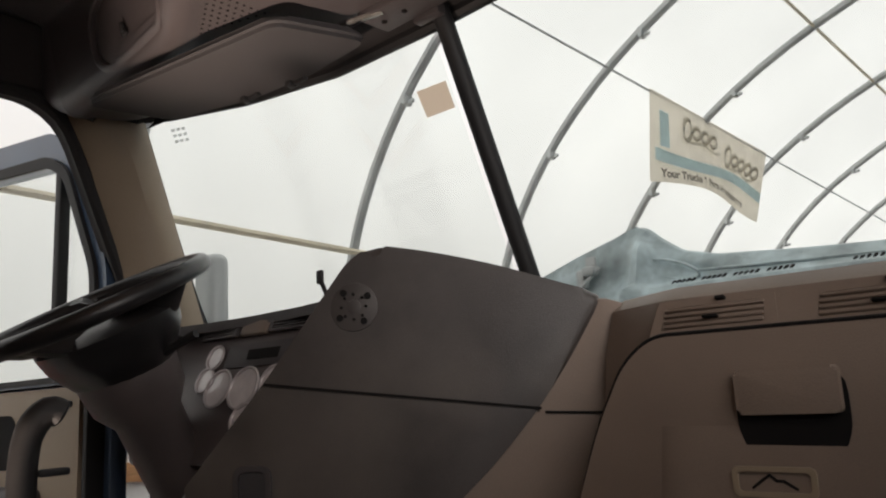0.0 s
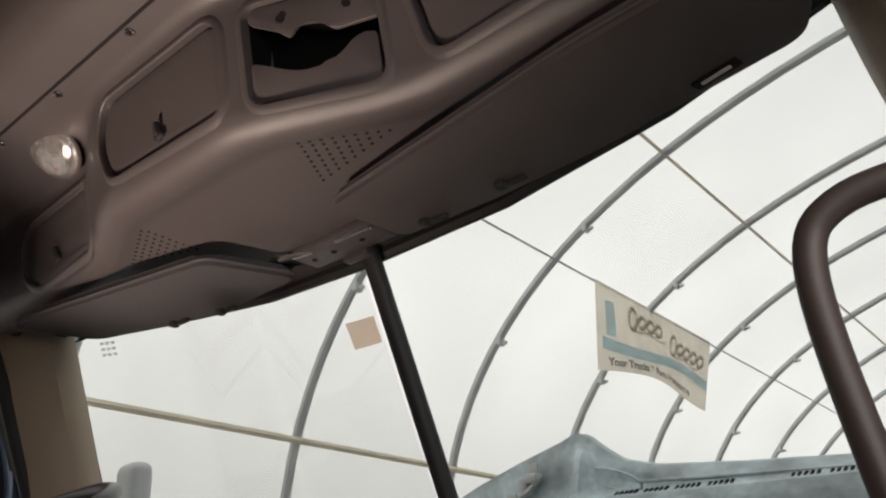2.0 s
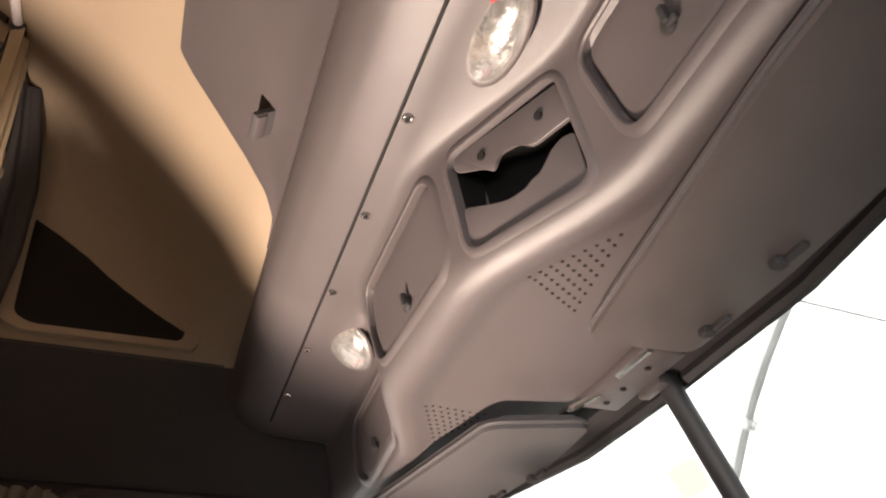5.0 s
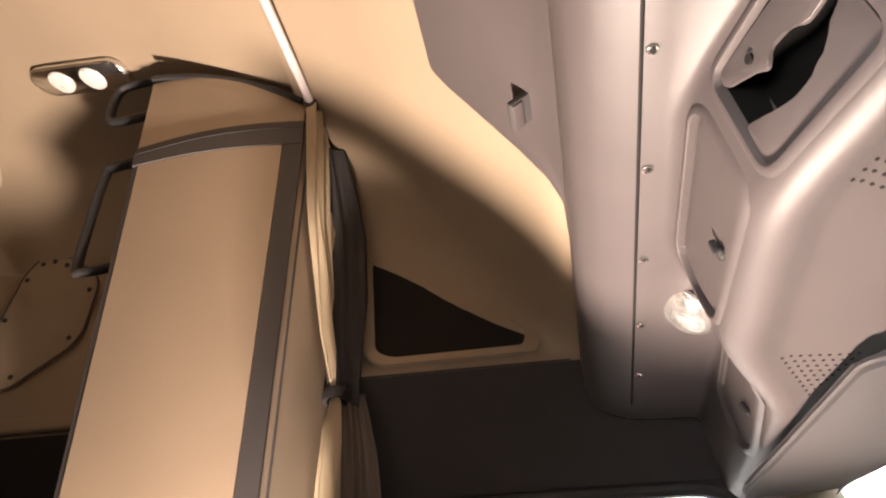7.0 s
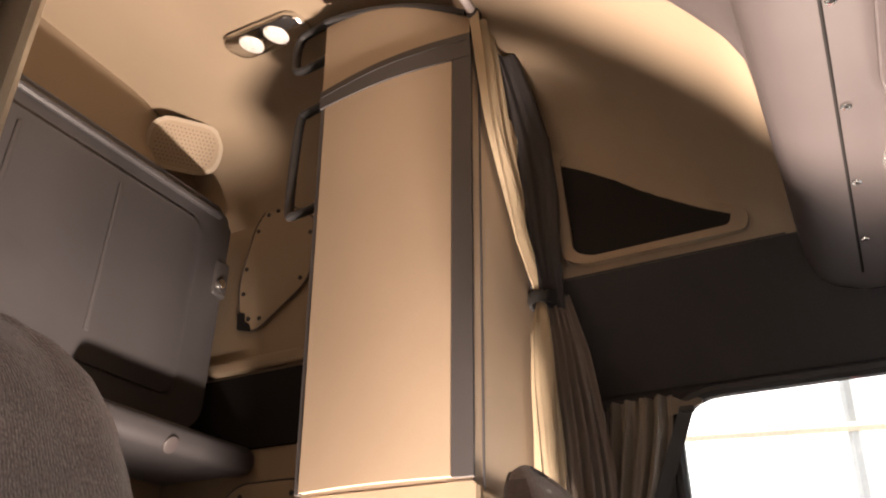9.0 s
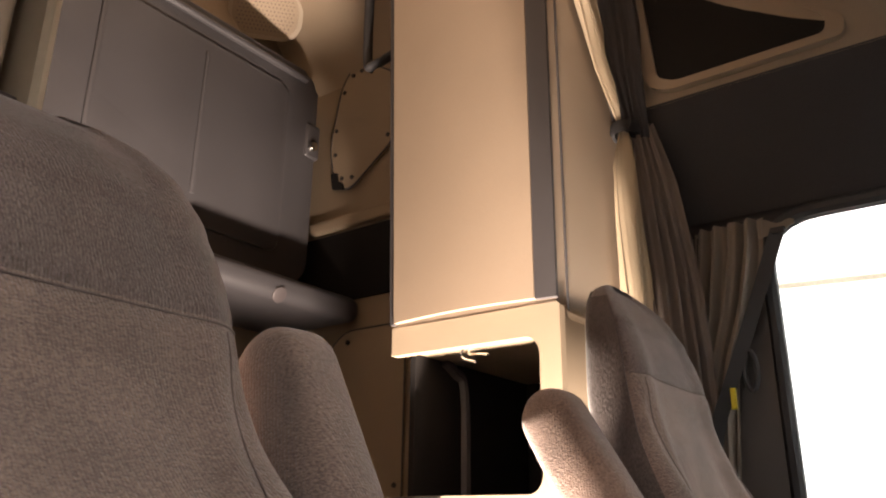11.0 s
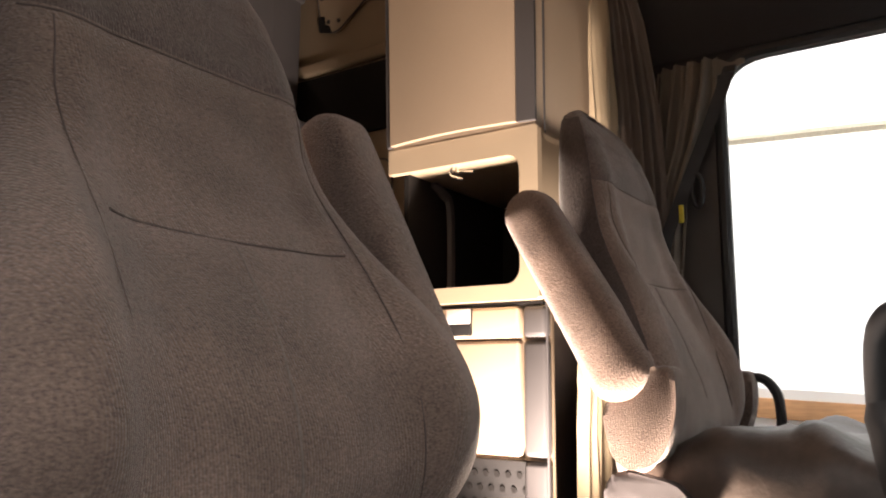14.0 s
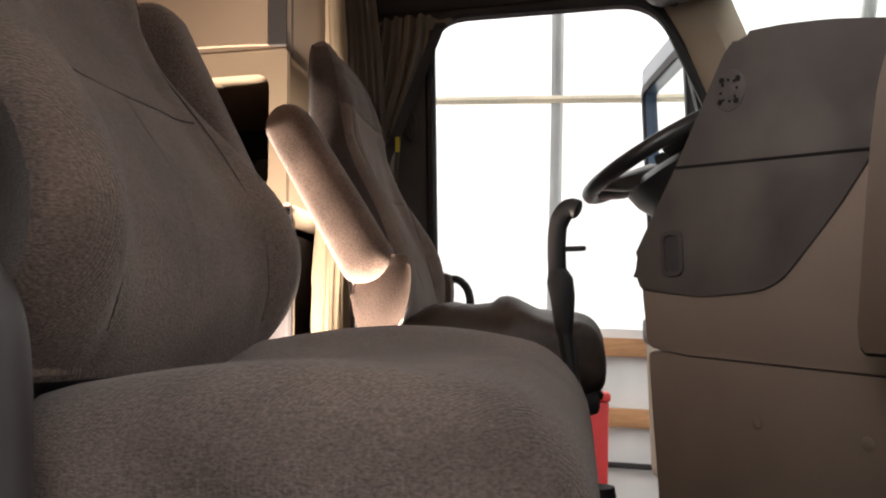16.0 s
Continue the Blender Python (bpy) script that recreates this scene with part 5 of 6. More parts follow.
def cushion(ln, start, creased=False):
    rings = []
    for i in range(33):
        t = 1 - (1 - i / 32) ** 1.5
        y = start + ln * t
        e = max(0.0, (t - 0.88) / 0.12)
        g = 1 - math.sqrt(max(0.0, 1 - e * e))
        zt = (1.695 + 0.05 * math.sin(math.pi * min(1, t * 1.1)) + 0.02 * t if creased else 1.638 + 0.046 * math.sin(math.pi * t ** 1.4)) - 0.075 * g
        zb = (1.53 if creased else 1.46) + 0.05 * g
        w = 0.25 - 0.06 * g - (0.05 * (1 - sstep(0, 0.16, t)) if creased else 0.13 * (1 - sstep(0.13, 0.3, t)))
        ring = []
        for j in range(36):
            a = 2 * math.pi * j / 36
            c, s = math.cos(a), math.sin(a)
            x = w * math.copysign(abs(c) ** 0.5, c)
            z = (zt + zb) / 2 + (zt - zb) / 2 * math.copysign(abs(s) ** 0.55, s)
            if s > 0:
                z -= (0.022 if creased else 0.04) * (1 - sstep(0.3, 0.82, abs(x) / 0.25)) * math.sin(math.pi * t) + (0 if creased else 0.085 * x)
                if creased:
                    z += 0.011 * math.sin(19 * t + 9 * x + 2 * math.sin(14 * x)) * math.sin(math.pi * t) + 0.008 * math.sin(17 * x + 31 * t * x + 3)
                    z -= 0.009 * math.exp(-((t - 0.45 - 0.9 * (x - 0.1)) / 0.035) ** 2) + 0.008 * math.exp(-((t - 0.25 - 1.6 * (x - 0.15)) / 0.03) ** 2)
            ring.append(Vector((x, y, z)))
        rings.append(ring)
    return loft(rings)


def armrest(s, tip, piv, wid, mat):
    """Padded arm folded up beside the back: s is the side."""
    d = (Vector(piv) - Vector(tip))
    ln = d.length
    m = basis(tip, d, (0, -d.z, d.y))
    rings = []
    for i in range(33):
        t = 0.5 - 0.5 * math.cos(math.pi * i / 32)
        e = min(1.0, min(t, 1 - t) / 0.11)
        k = math.sqrt(max(0.004, 1 - (1 - e) ** 2))
        h = (0.049 + 0.01 * t) * k
        rings.append([m @ Vector((t * ln, h * math.copysign(abs(math.sin(a)) ** 0.58, math.sin(a)), wid * (0.45 + 0.55 * k) * math.copysign(abs(math.cos(a)) ** 0.58, math.cos(a)))) for a in [2 * math.pi * j / 20 for j in range(20)]])
    return loft(rings), m, ln


def build_seat(name, label, driver):
    rise, table = (0.07, BACK_D) if driver else (0.0, BACK)
    seat = thing(name, label, "seat", "cab seats", at=(0, 0, 0))
    _rings = back_rings(table, rise)
    split = min(i for i, r in enumerate(_rings) if r[0].z > 2.135 + rise)
    back = part("backrest", loft(_rings[:split + 1]), CLOTH, seat)
    if not driver:
        # black faces behind the wings and under the foot of the back carry the shade there
        back.data.materials.append(RUBBER)
        for p in back.data.polygons:
            if p.center.z < 1.64 or p.center.y < edge_line(table, p.center.z) - 0.04 and p.center.x > 0:
                p.material_index = 1
    part("head_panel", loft(_rings[split:]), CLOTH_U, seat, "upper panel of seat cloth, nap shade in its colour")
    # dark sheets that put the shade on the driver's back sides into colour
    for s in (-1, 1) if driver else ():
        def side(u, v, s=s):
            z = 1.75 + 0.6 * u
            w, yf, yb = lerp(table, z)
            a = -0.95 + 1.2 * v
            x = w * math.copysign(abs(math.cos(a)) ** 0.48, math.cos(a)) + 0.004
            y = (yf + yb) / 2 + (yf - yb) / 2 * math.copysign(abs(math.sin(a)) ** 0.48, math.sin(a))
            return Vector((s * x, y, z))
        part("side_panel", sheet(side, [i / 20 for i in range(21)], [j / 8 for j in range(9)], 0.003), CLOTH_D, back, "side sheet with its shade in darker cloth")
    # stitched seams: cross seams, centre line and bolster lines
    for z0, half, sag in ((2.136, 0.172, 0.0), (1.946, 0.14, -0.005)):
        pts = [Vector((x, back_front(x, z0 + rise + sag * (1 - (x / half) ** 2), table, rise) + 0.0006, z0 + rise + sag * (1 - (x / half) ** 2))) for x in [half * (-1 + 2 * i / 24) for i in range(25)]]
        part("seam", tube(pts, 0.0011, 6), SEAM, back)
    part("centre_stitch", tube([Vector((0.004, back_front(0.004, 1.936 + rise - 0.22 * i / 12, table, rise) + 0.0005, 1.936 + rise - 0.22 * i / 12)) for i in range(13)], 0.0017, 6), STITCH, back)
    for s in (-1, 1):
        pts = [Vector((s * (0.15 + 0.012 * math.sin(3 * (2.08 - z))), back_front(0.15 + 0.012 * math.sin(3 * (2.08 - z)), z + rise, table, rise) + 0.0004, z + rise)) for z in [2.13 - 0.45 * i / 20 for i in range(21)]]
        part("bolster_seam", tube(pts, 0.001, 6), SEAM, back)
    part("back_shell", loft([[Vector((0.9 * v.x, min(v.y, lerp(table, v.z)[2] + 0.09) - 0.012, v.z)) for v in r] for r in _rings[2:-4]]), RUBBER, seat)
    cu = part("cushion", cushion(0.48 if driver else 0.605, 0.17 if driver else 0.0, driver), HIDE if driver else CLOTH_C, seat, "creased dark brown vinyl cushion" if driver else "cloth cushion with light from above in its paler colour")
    part("cushion_piping", tube([Vector((0.247 * (1 if i < 13 else -1), 0.25 + 0.26 * (i / 12 if i < 13 else 1 - (i - 13) / 12), 1.53 + 1.2 * rise)) for i in range(26)], 0.003, 6), CLOTH_D, cu)
    part("seat_pan", rbox((0.44, 0.44, 0.05), (0, 0.33 + 1.2 * rise, 1.47 + 0.9 * rise), 0.015), RUBBER, seat)
    for k in range(6 if driver else 4):
        part("bellows_fold", rbox((0.36 - 0.02 * (k % 2), 0.36, 0.045), (0, 0.28 + 2 * rise, 1.425 + 0.9 * rise - 0.047 * k), 0.018, 3), RUBBER, seat)
    part("base", rbox((0.42, 0.46, 0.12), (0, 0.26 + 2 * rise, FLOOR + 0.061), 0.02), CHAR, seat)
    for s in (-1, 1):
        if s < 0 or driver:
            part("recliner_cover", prism(round_poly([(0.13, 1.57), (0.28, 1.57), (0.3, 1.6), (0.255, 1.652), (0.16, 1.67), (0.13, 1.65)] if driver else [(0.03, 1.52), (0.18, 1.52), (0.195, 1.55), (0.15, 1.586), (0.06, 1.595), (0.03, 1.575)], 0.016, 4), 0.03, basis((s * 0.262 - 0.015, 0, 0), (0, 1, 0), (0, 0, 1)), 0.008, 3), CHAR if driver else GREY, seat)
        if s > 0 and not driver:
            part("side_loop", tube(smooth_path([(0.29, 0.215, 1.42), (0.29, 0.213, 1.56), (0.29, 0.208, 1.65), (0.29, 0.198, 1.695), (0.29, 0.175, 1.722), (0.29, 0.14, 1.73), (0.29, 0.05, 1.722), (0.29, 0.0, 1.69), (0.29, -0.02, 1.6), (0.29, -0.02, 1.42)], 5), 0.0175, 14), GREY, seat, "grey moulded loop beside the seat")
            continue
        bm, m, ln = armrest(s, (s * (0.268 if driver else 0.25), -0.028 if driver else -0.025, 2.165 if driver else 2.152), (s * (0.27 if driver else 0.262), 0.192 if driver else 0.145, 1.79 if driver else 1.78), 0.04, CLOTH)
        am = part("armrest", bm, CLOTH, seat, "folded-up padded armrest")
        part("arm_piping", tube([m @ Vector((t * ln, -0.04 - 0.012 * t, -s * 0.024)) for t in [0.06 + 0.88 * i / 14 for i in range(15)]], 0.003, 6), CLOTH_D, am)
        if driver:
            part("arm_bracket", prism(round_poly([(0.13, 1.78), (0.15, 1.69), (0.18, 1.668), (0.235, 1.686), (0.264, 1.76), (0.262, 1.85), (0.19, 1.83)], 0.035, 6), 0.056, basis((s * 0.262 - 0.028, 0, 0), (0, 1, 0), (0, 0, 1)), 0.012, 3), CLOTH, seat)
    if driver:
        part("height_lever", merge(tube([(0.06, 0.56, 1.55), (0.09, 0.6, 1.545)], 0.005, 6), tube([(0.085, 0.595, 1.545), (0.048, 0.64, 1.536)], [0.006, 0.011], 8)), RUBBER, seat, "black height lever with a flared knob")
    part("recline_lever", tube(smooth_path([(-0.275, 0.34, 1.5 + rise), (-0.3, 0.4, 1.5 + rise), (-0.305, 0.46, 1.51 + rise)], 4), [0.008] * 8 + [0.014], 8), RUBBER, seat)
    if driver:
        part("side_loop", tube(smooth_path([(-0.29, 0.2, 1.7), (-0.29, 0.21, 1.8), (-0.285, 0.265, 1.828), (-0.28, 0.305, 1.79), (-0.28, 0.31, 1.7)], 5), 0.011, 8), RUBBER, seat, "black tubular arm frame")
    else:
        part("belt_stalk", merge(tube([(-0.24, 0.02, 1.52), (-0.23, 0.06, 1.62)], 0.012, 8), rbox((0.03, 0.02, 0.07), (-0.228, 0.07, 1.65), 0.006)), RUBBER, seat, "black belt buckle stalk")
    return seat


_ps = build_seat("passenger_seat", "grey-brown cloth high-backed truck seat with folded armrests", False)
_ps.location = (0.51, 0.0, 0.0)
_ds = build_seat("driver_seat", "grey-brown cloth high-backed truck seat beside the open door", True)
_ds.location = (-0.57, 0.0, 0.0)

# ---- sleeper wardrobe ----
def wardrobe(s, full):
    """Tall cabinet behind the seat; s -1 on the driver's side, with the open niche if full."""
    cab = thing("wardrobe_cabinet", "tall beige vinyl sleeper cabinet with slate trim and open niche", "cabinet", "sleeper cabinets")
    X = lambda v: s * abs(v) if s > 0 else -abs(v)
    fx = 0.455

    def bulge(y, z):
        return fx - 0.018 * math.sin(math.pi * (y + 0.52) / 0.43) - 0.002

    def face(y0, y1, z0, z1, off, mat, name, n=10, label="", top=None):
        def f(u, v):
            y = y0 + (y1 - y0) * u
            zt = z1 if top is None else top(y)
            return Vector((X(bulge(y, 0) - off), y, z0 + (zt - z0) * v))
        return part(name, sheet(f, [i / n for i in range(n + 1)], [0, 0.25, 0.5, 0.75, 1.0], 0.012), mat, cab, label)

    arc = lambda y: 3.665 - 0.02 * ((y + 0.52) / 0.43) - 0.15 * ((y + 0.52) / 0.43) ** 2
    band = lambda y: 3.383 + 0.017 * math.sin(math.pi / 2 * (y + 0.52) / 0.43)
    # carcass
    zlo = 2.335 if full else 1.15
    ys = [-0.52 + 0.43 * i / 12 for i in range(13)]
    outer = [(y, arc(y)) for y in ys]
    poly = [(-0.52, zlo)] + [(-0.09, zlo)] + outer[::-1]
    m = basis((X(1.08), 0, 0), (0, 1, 0), (0, 0, 1))
    part("carcass", prism(poly, (1.08 - fx - 0.004) * (1 if s < 0 else -1), m), PANEL, cab)
    face(-0.508, -0.131, 2.372 if full else 1.2, 3.35, 0.008, PANEL, "door_panel", label="beige vinyl door panel", top=lambda y: band(y) - 0.005)
    face(-0.524, -0.511, 2.37 if full else 1.2, 3.35, 0.005, TRIM, "edge_trim", 4, "slate vinyl edge trim", top=lambda y: band(y) - 0.005)
    face(-0.128, -0.082, 2.37 if full else 1.2, 3.35, 0.01, TRIM, "edge_trim", 4, "slate vinyl edge trim", top=lambda y: band(y) - 0.005)
    face(-0.524, -0.084, 3.36, 3.42, 0.012, TRIM, "band_trim", 12, "slate vinyl cross band", top=lambda y: band(y) + 0.034)
    part("band_stitch", tube([Vector((X(bulge(y, 0) - 0.013), y, band(y) + 0.012)) for y in ys], 0.0012, 5), BUNK, cab)
    face(-0.522, -0.086, 3.42, 3.6, 0.006, PANEL, "top_panel", 12, "beige vinyl top panel", top=lambda y: arc(y) - 0.006)
    part("top_gasket", tube([Vector((X(fx - 0.02), y, arc(y) + 0.002)) for y in ys], 0.009, 8), RUBBER, cab)
    part("side_seam", tube([Vector((X(0.5), -0.088, 1.3 + 2.1 * i / 30)) for i in range(31)], 0.003, 6), TRIM, cab)
    if full:
        z0, z1 = 2.02, 2.335
        part("niche_head", rbox((0.6, 0.44, 0.05), (X(0.775), -0.305, 2.345), 0.018, 3), MOULD, cab, "beige moulded niche surround")
        part("niche_side", prism(round_poly([(-0.13, 1.99), (-0.085, 1.99), (-0.085, 2.35), (-0.13, 2.35)], 0.004, 2), 0.6, basis((X(1.07), 0, 0), (0, 1, 0), (0, 0, 1)), 0.008), MOULD, cab)
        part("niche_lip",
             prism([(-0.525, 1.985), (-0.09, 1.985), (-0.084, 1.991), (-0.084, 2.359), (-0.09, 2.365), (-0.525, 2.365), (-0.525, 2.305)] + [(-0.168 + 0.035 * math.sin(k * math.pi / 12), 2.27 + 0.035 * math.cos(k * math.pi / 12)) for k in range(7)]
                   + [(-0.168 + 0.035 * math.cos(k * math.pi / 12), 2.055 - 0.035 * math.sin(k * math.pi / 12)) for k in range(7)] + [(-0.525, 2.02)], 0.02, basis((X(0.478), 0, 0), (0, 1, 0), (0, 0, 1))), MOULD, cab)
        part("niche_floor", rbox((0.6, 0.43, 0.03), (X(0.775), -0.305, 2.003), 0.008), MOULD, cab)
        # dark back, side and floor sheets put the niche's shade into colour
        part("niche_back", rbox((0.02, 0.43, 0.32), (X(1.0), -0.305, 2.17), 0.0), DARKV, cab, "niche back with shade in its dark colour")
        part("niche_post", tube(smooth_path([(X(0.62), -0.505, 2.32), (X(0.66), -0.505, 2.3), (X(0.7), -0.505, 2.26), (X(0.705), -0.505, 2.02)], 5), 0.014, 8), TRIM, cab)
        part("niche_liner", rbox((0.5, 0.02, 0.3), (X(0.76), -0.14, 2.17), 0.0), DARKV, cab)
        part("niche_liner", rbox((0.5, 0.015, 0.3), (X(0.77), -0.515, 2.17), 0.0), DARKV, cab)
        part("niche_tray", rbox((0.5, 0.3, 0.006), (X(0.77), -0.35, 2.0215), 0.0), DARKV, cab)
        part("niche_shelf_box", rbox((0.12, 0.1, 0.16), (X(0.9), -0.3, 2.11), 0.01), RUBBER, cab)
        part("lip_strip", rbox((0.012, 0.13, 0.028), (X(0.452), -0.44, 2.005), 0.004), TRIM, cab, "slate strip on the niche lip")
        part("wire_hook", merge(tube(smooth_path([(X(0.5), -0.34, 2.315), (X(0.49), -0.33, 2.295), (X(0.48), -0.3, 2.29), (X(0.475), -0.27, 2.285)], 4), 0.003, 6), tube(smooth_path([(X(0.49), -0.345, 2.315), (X(0.49), -0.35, 2.29), (X(0.5), -0.32, 2.28)], 4), 0.003, 6)), CHROME, cab)
        part("lower_body", rbox((0.032, 0.42, 0.83), (X(0.53), -0.3, 1.55), 0.01), PANEL, cab)
        # core coloured dark to draw the shade in the gap beside the curtain
        part("lower_core", rbox((0.5, 0.3, 0.83), (X(0.8), -0.36, 1.55), 0.01), CHAR, cab, "recessed cabinet core, dark for the gap's shade")
        part("drawer_gap", rbox((0.02, 0.42, 0.006), (X(0.505), -0.305, 1.981), 0.0), DARKV, cab)
        dr = part("drawer", rbox((0.03, 0.285, 0.068), (X(0.505), -0.3, 1.941), 0.008, 3), PANEL, cab, "beige drawer front")
        part("drawer_pull", rbox((0.012, 0.072, 0.06), (X(0.489), -0.32, 1.944), 0.003), DARKV, dr)
        part("pull_plate", rbox((0.01, 0.07, 0.034), (X(0.486), -0.32, 1.957), 0.003), SILVER, dr)
        part("edge_trim", rbox((0.032, 0.062, 0.068), (X(0.506), -0.117, 1.941), 0.012, 3), TRIM, cab)
        ld = part("lower_door", rbox((0.03, 0.285, 0.243), (X(0.507), -0.3, 1.78), 0.008, 3), PANEL, cab, "beige lower door")
        part("edge_trim", rbox((0.032, 0.062, 0.243), (X(0.508), -0.117, 1.78), 0.012, 3), TRIM, cab)
        gr = part("base_grille", rbox((0.02, 0.3, 0.24), (X(0.508), -0.29, 1.53), 0.004), RUBBER, cab, "black perforated base grille")
        for i in range(9):
            for j in range(7):
                part("grille_hole", disc(0.007, 0.003, basis((X(0.4985), -0.4 + 0.03 * i + 0.015 * (j % 2), 1.44 + 0.03 * j), (0, 1, 0), (0, 0, 1)), 6), DARKV, gr)
        part("edge_trim", rbox((0.032, 0.062, 0.3), (X(0.508), -0.117, 1.5), 0.012, 3), TRIM, cab)
    # the cabinet narrows a little to its foot
    for ob in cab.children_recursive:
        for v in ob.data.vertices:
            k = -0.475 - 0.038 * max(0.0, v.co.z - 2.36)
            v.co.y = -0.07 + (v.co.y + 0.082) / 0.442 * (-0.07 - k)
    return cab


_w = wardrobe(-1, True)
for _z0, _z1, _y in ((3.1, 3.43, -0.63), (3.6, 3.74, -0.67)):
    _gh = thing("wall_grab_bar", "grey moulded grab bar on the cabinet side", "handle", "cabinet grab bars")
    part("bar", tube(smooth_path([(-0.5, -0.53, _z0), (-0.51, _y + 0.02, _z0), (-0.515, _y - 0.01, _z0 + 0.03), (-0.515, _y - 0.01, _z1 - 0.03), (-0.51, _y + 0.02, _z1), (-0.5, -0.53, _z1)], 5), 0.014, 10, flat=0.8), RUBBER, _gh)

# ---- curtains ----
def curtain(name, label, mat, rows, pleats, depth, n=60, tilt=(0, 0)):
    """Hanging cloth: rows of (z, start, end, depth factor), start and end as (x, y)."""
    c = thing(name, label, "curtain")

    def f(u, v):
        ax, ay, bx, by, k = lerp([(-r[0], *r[1], *r[2], r[3]) for r in rows], -v)
        p = Vector((ax + (bx - ax) * u, ay + (by - ay) * u, v))
        d = Vector((-(by - ay), bx - ax, 0))
        d = d.normalized() if d.length > 1e-6 else Vector((0, 1, 0))
        return p + d * depth * k * (math.sin(2 * math.pi * pleats * u + 0.6 * math.sin(3 * v)) + 0.35 * math.sin(2 * math.pi * pleats * 2.3 * u + 5 * v))
    zs = [rows[0][0] + (rows[-1][0] - rows[0][0]) * i / 40 for i in range(41)]
    part("cloth", sheet(f, [i / n for i in range(n + 1)], zs, 0.003), mat, c)
    return c


_cu = curtain("curtain", "tan cloth privacy curtain gathered with a black strap", CURT,
              [(3.46, (-0.41, -0.045), (-0.62, -0.045), 1.0), (3.2, (-0.49, -0.045), (-0.69, -0.045), 1.0), (2.95, (-0.645, -0.045), (-0.78, -0.045), 0.9), (2.84, (-0.745, -0.04), (-0.8, -0.045), 0.5),
               (2.72, (-0.70, -0.03), (-0.83, -0.05), 1.2), (2.62, (-0.715, -0.04), (-0.86, -0.05), 1.2), (2.3, (-0.72, -0.04), (-0.95, -0.05), 1.3), (1.95, (-0.64, -0.04), (-0.88, -0.05), 1.4), (1.7, (-0.595, -0.035), (-0.82, -0.05), 1.5), (1.2, (-0.58, -0.03), (-0.8, -0.05), 1.5)], 5, 0.014)
part("strap", tube([Vector((-0.772 + 0.045 * math.cos(a), -0.042 + 0.03 * math.sin(a), 2.838)) for a in [2 * math.pi * i / 24 for i in range(24)]], 0.007, 6, closed=True, flat=2.2), RUBBER, _cu, "black tie strap")
part("strap_tail", tube([(-0.73, -0.02, 2.838), (-0.8, 0.0, 2.85), (-0.88, 0.03, 2.86)], 0.006, 6, flat=2.5), RUBBER, _cu)
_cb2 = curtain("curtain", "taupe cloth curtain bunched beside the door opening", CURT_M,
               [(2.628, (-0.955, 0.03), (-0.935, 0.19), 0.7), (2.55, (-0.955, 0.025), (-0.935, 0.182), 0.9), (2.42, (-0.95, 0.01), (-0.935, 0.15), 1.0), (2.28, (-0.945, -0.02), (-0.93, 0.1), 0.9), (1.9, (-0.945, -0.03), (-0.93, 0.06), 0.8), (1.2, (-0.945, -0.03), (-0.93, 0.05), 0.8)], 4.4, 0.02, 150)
part("corner_tuck", sheet(lambda u, v: Vector((-0.94 - 0.012 * math.sin(3 * u), 0.18 + 0.075 * u, 2.622 - 0.012 * u - 0.045 * v * (1 - 0.75 * u) + 0.004 * math.sin(9 * u))), [i / 8 for i in range(9)], [i / 4 for i in range(5)], 0.004), CURT_M, _cb2)
shell("trim_post", rbox((0.012, 0.3, 1.42), (-0.974, 0.02, 1.91), 0.004), POST, "dark tan vinyl trim on the door post", "trim")
# lining coloured black to carry the shade beside the tan curtain
curtain("curtain", "dark lining of the privacy curtain, curtain shade in its black", BLACKFAB,
              [(3.4, (-0.5, -0.06), (-0.535, 0.01), 0.6), (3.3, (-0.545, -0.06), (-0.595, 0.03), 0.7), (3.2, (-0.595, -0.06), (-0.64, 0.045), 0.8), (3.05, (-0.64, -0.06), (-0.68, 0.045), 0.9), (2.95, (-0.675, -0.06), (-0.695, 0.035), 0.9), (2.82, (-0.745, -0.05), (-0.79, 0.005), 0.8)], 2, 0.008)
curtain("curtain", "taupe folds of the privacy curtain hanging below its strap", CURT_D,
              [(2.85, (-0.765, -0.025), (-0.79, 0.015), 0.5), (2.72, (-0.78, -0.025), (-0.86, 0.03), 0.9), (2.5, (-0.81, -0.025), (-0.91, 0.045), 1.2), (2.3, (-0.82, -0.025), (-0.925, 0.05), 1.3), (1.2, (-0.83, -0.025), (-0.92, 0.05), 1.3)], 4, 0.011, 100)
_rl = thing("curtain_rail", "pale metal curtain track along the ceiling", "curtain rail")
part("track", tube([(-0.43, -0.05, 3.468), (-0.2, -0.06, 3.49), (0.2, -0.06, 3.49), (0.43, -0.05, 3.468)], 0.011, 8), SILVER, _rl)
part("end_stop", rbox((0.03, 0.03, 0.02), (-0.425, -0.05, 3.465), 0.006), RUBBER, _rl)

_pc = thing("wardrobe_cabinet", "tall tan cabinet with rounded moulded edge behind the passenger seat", "cabinet", "sleeper cabinets")
part("body", rbox((0.54, 0.4, 2.38), (0.805, -0.32, 2.33), 0.012, 3), PANEL, _pc)
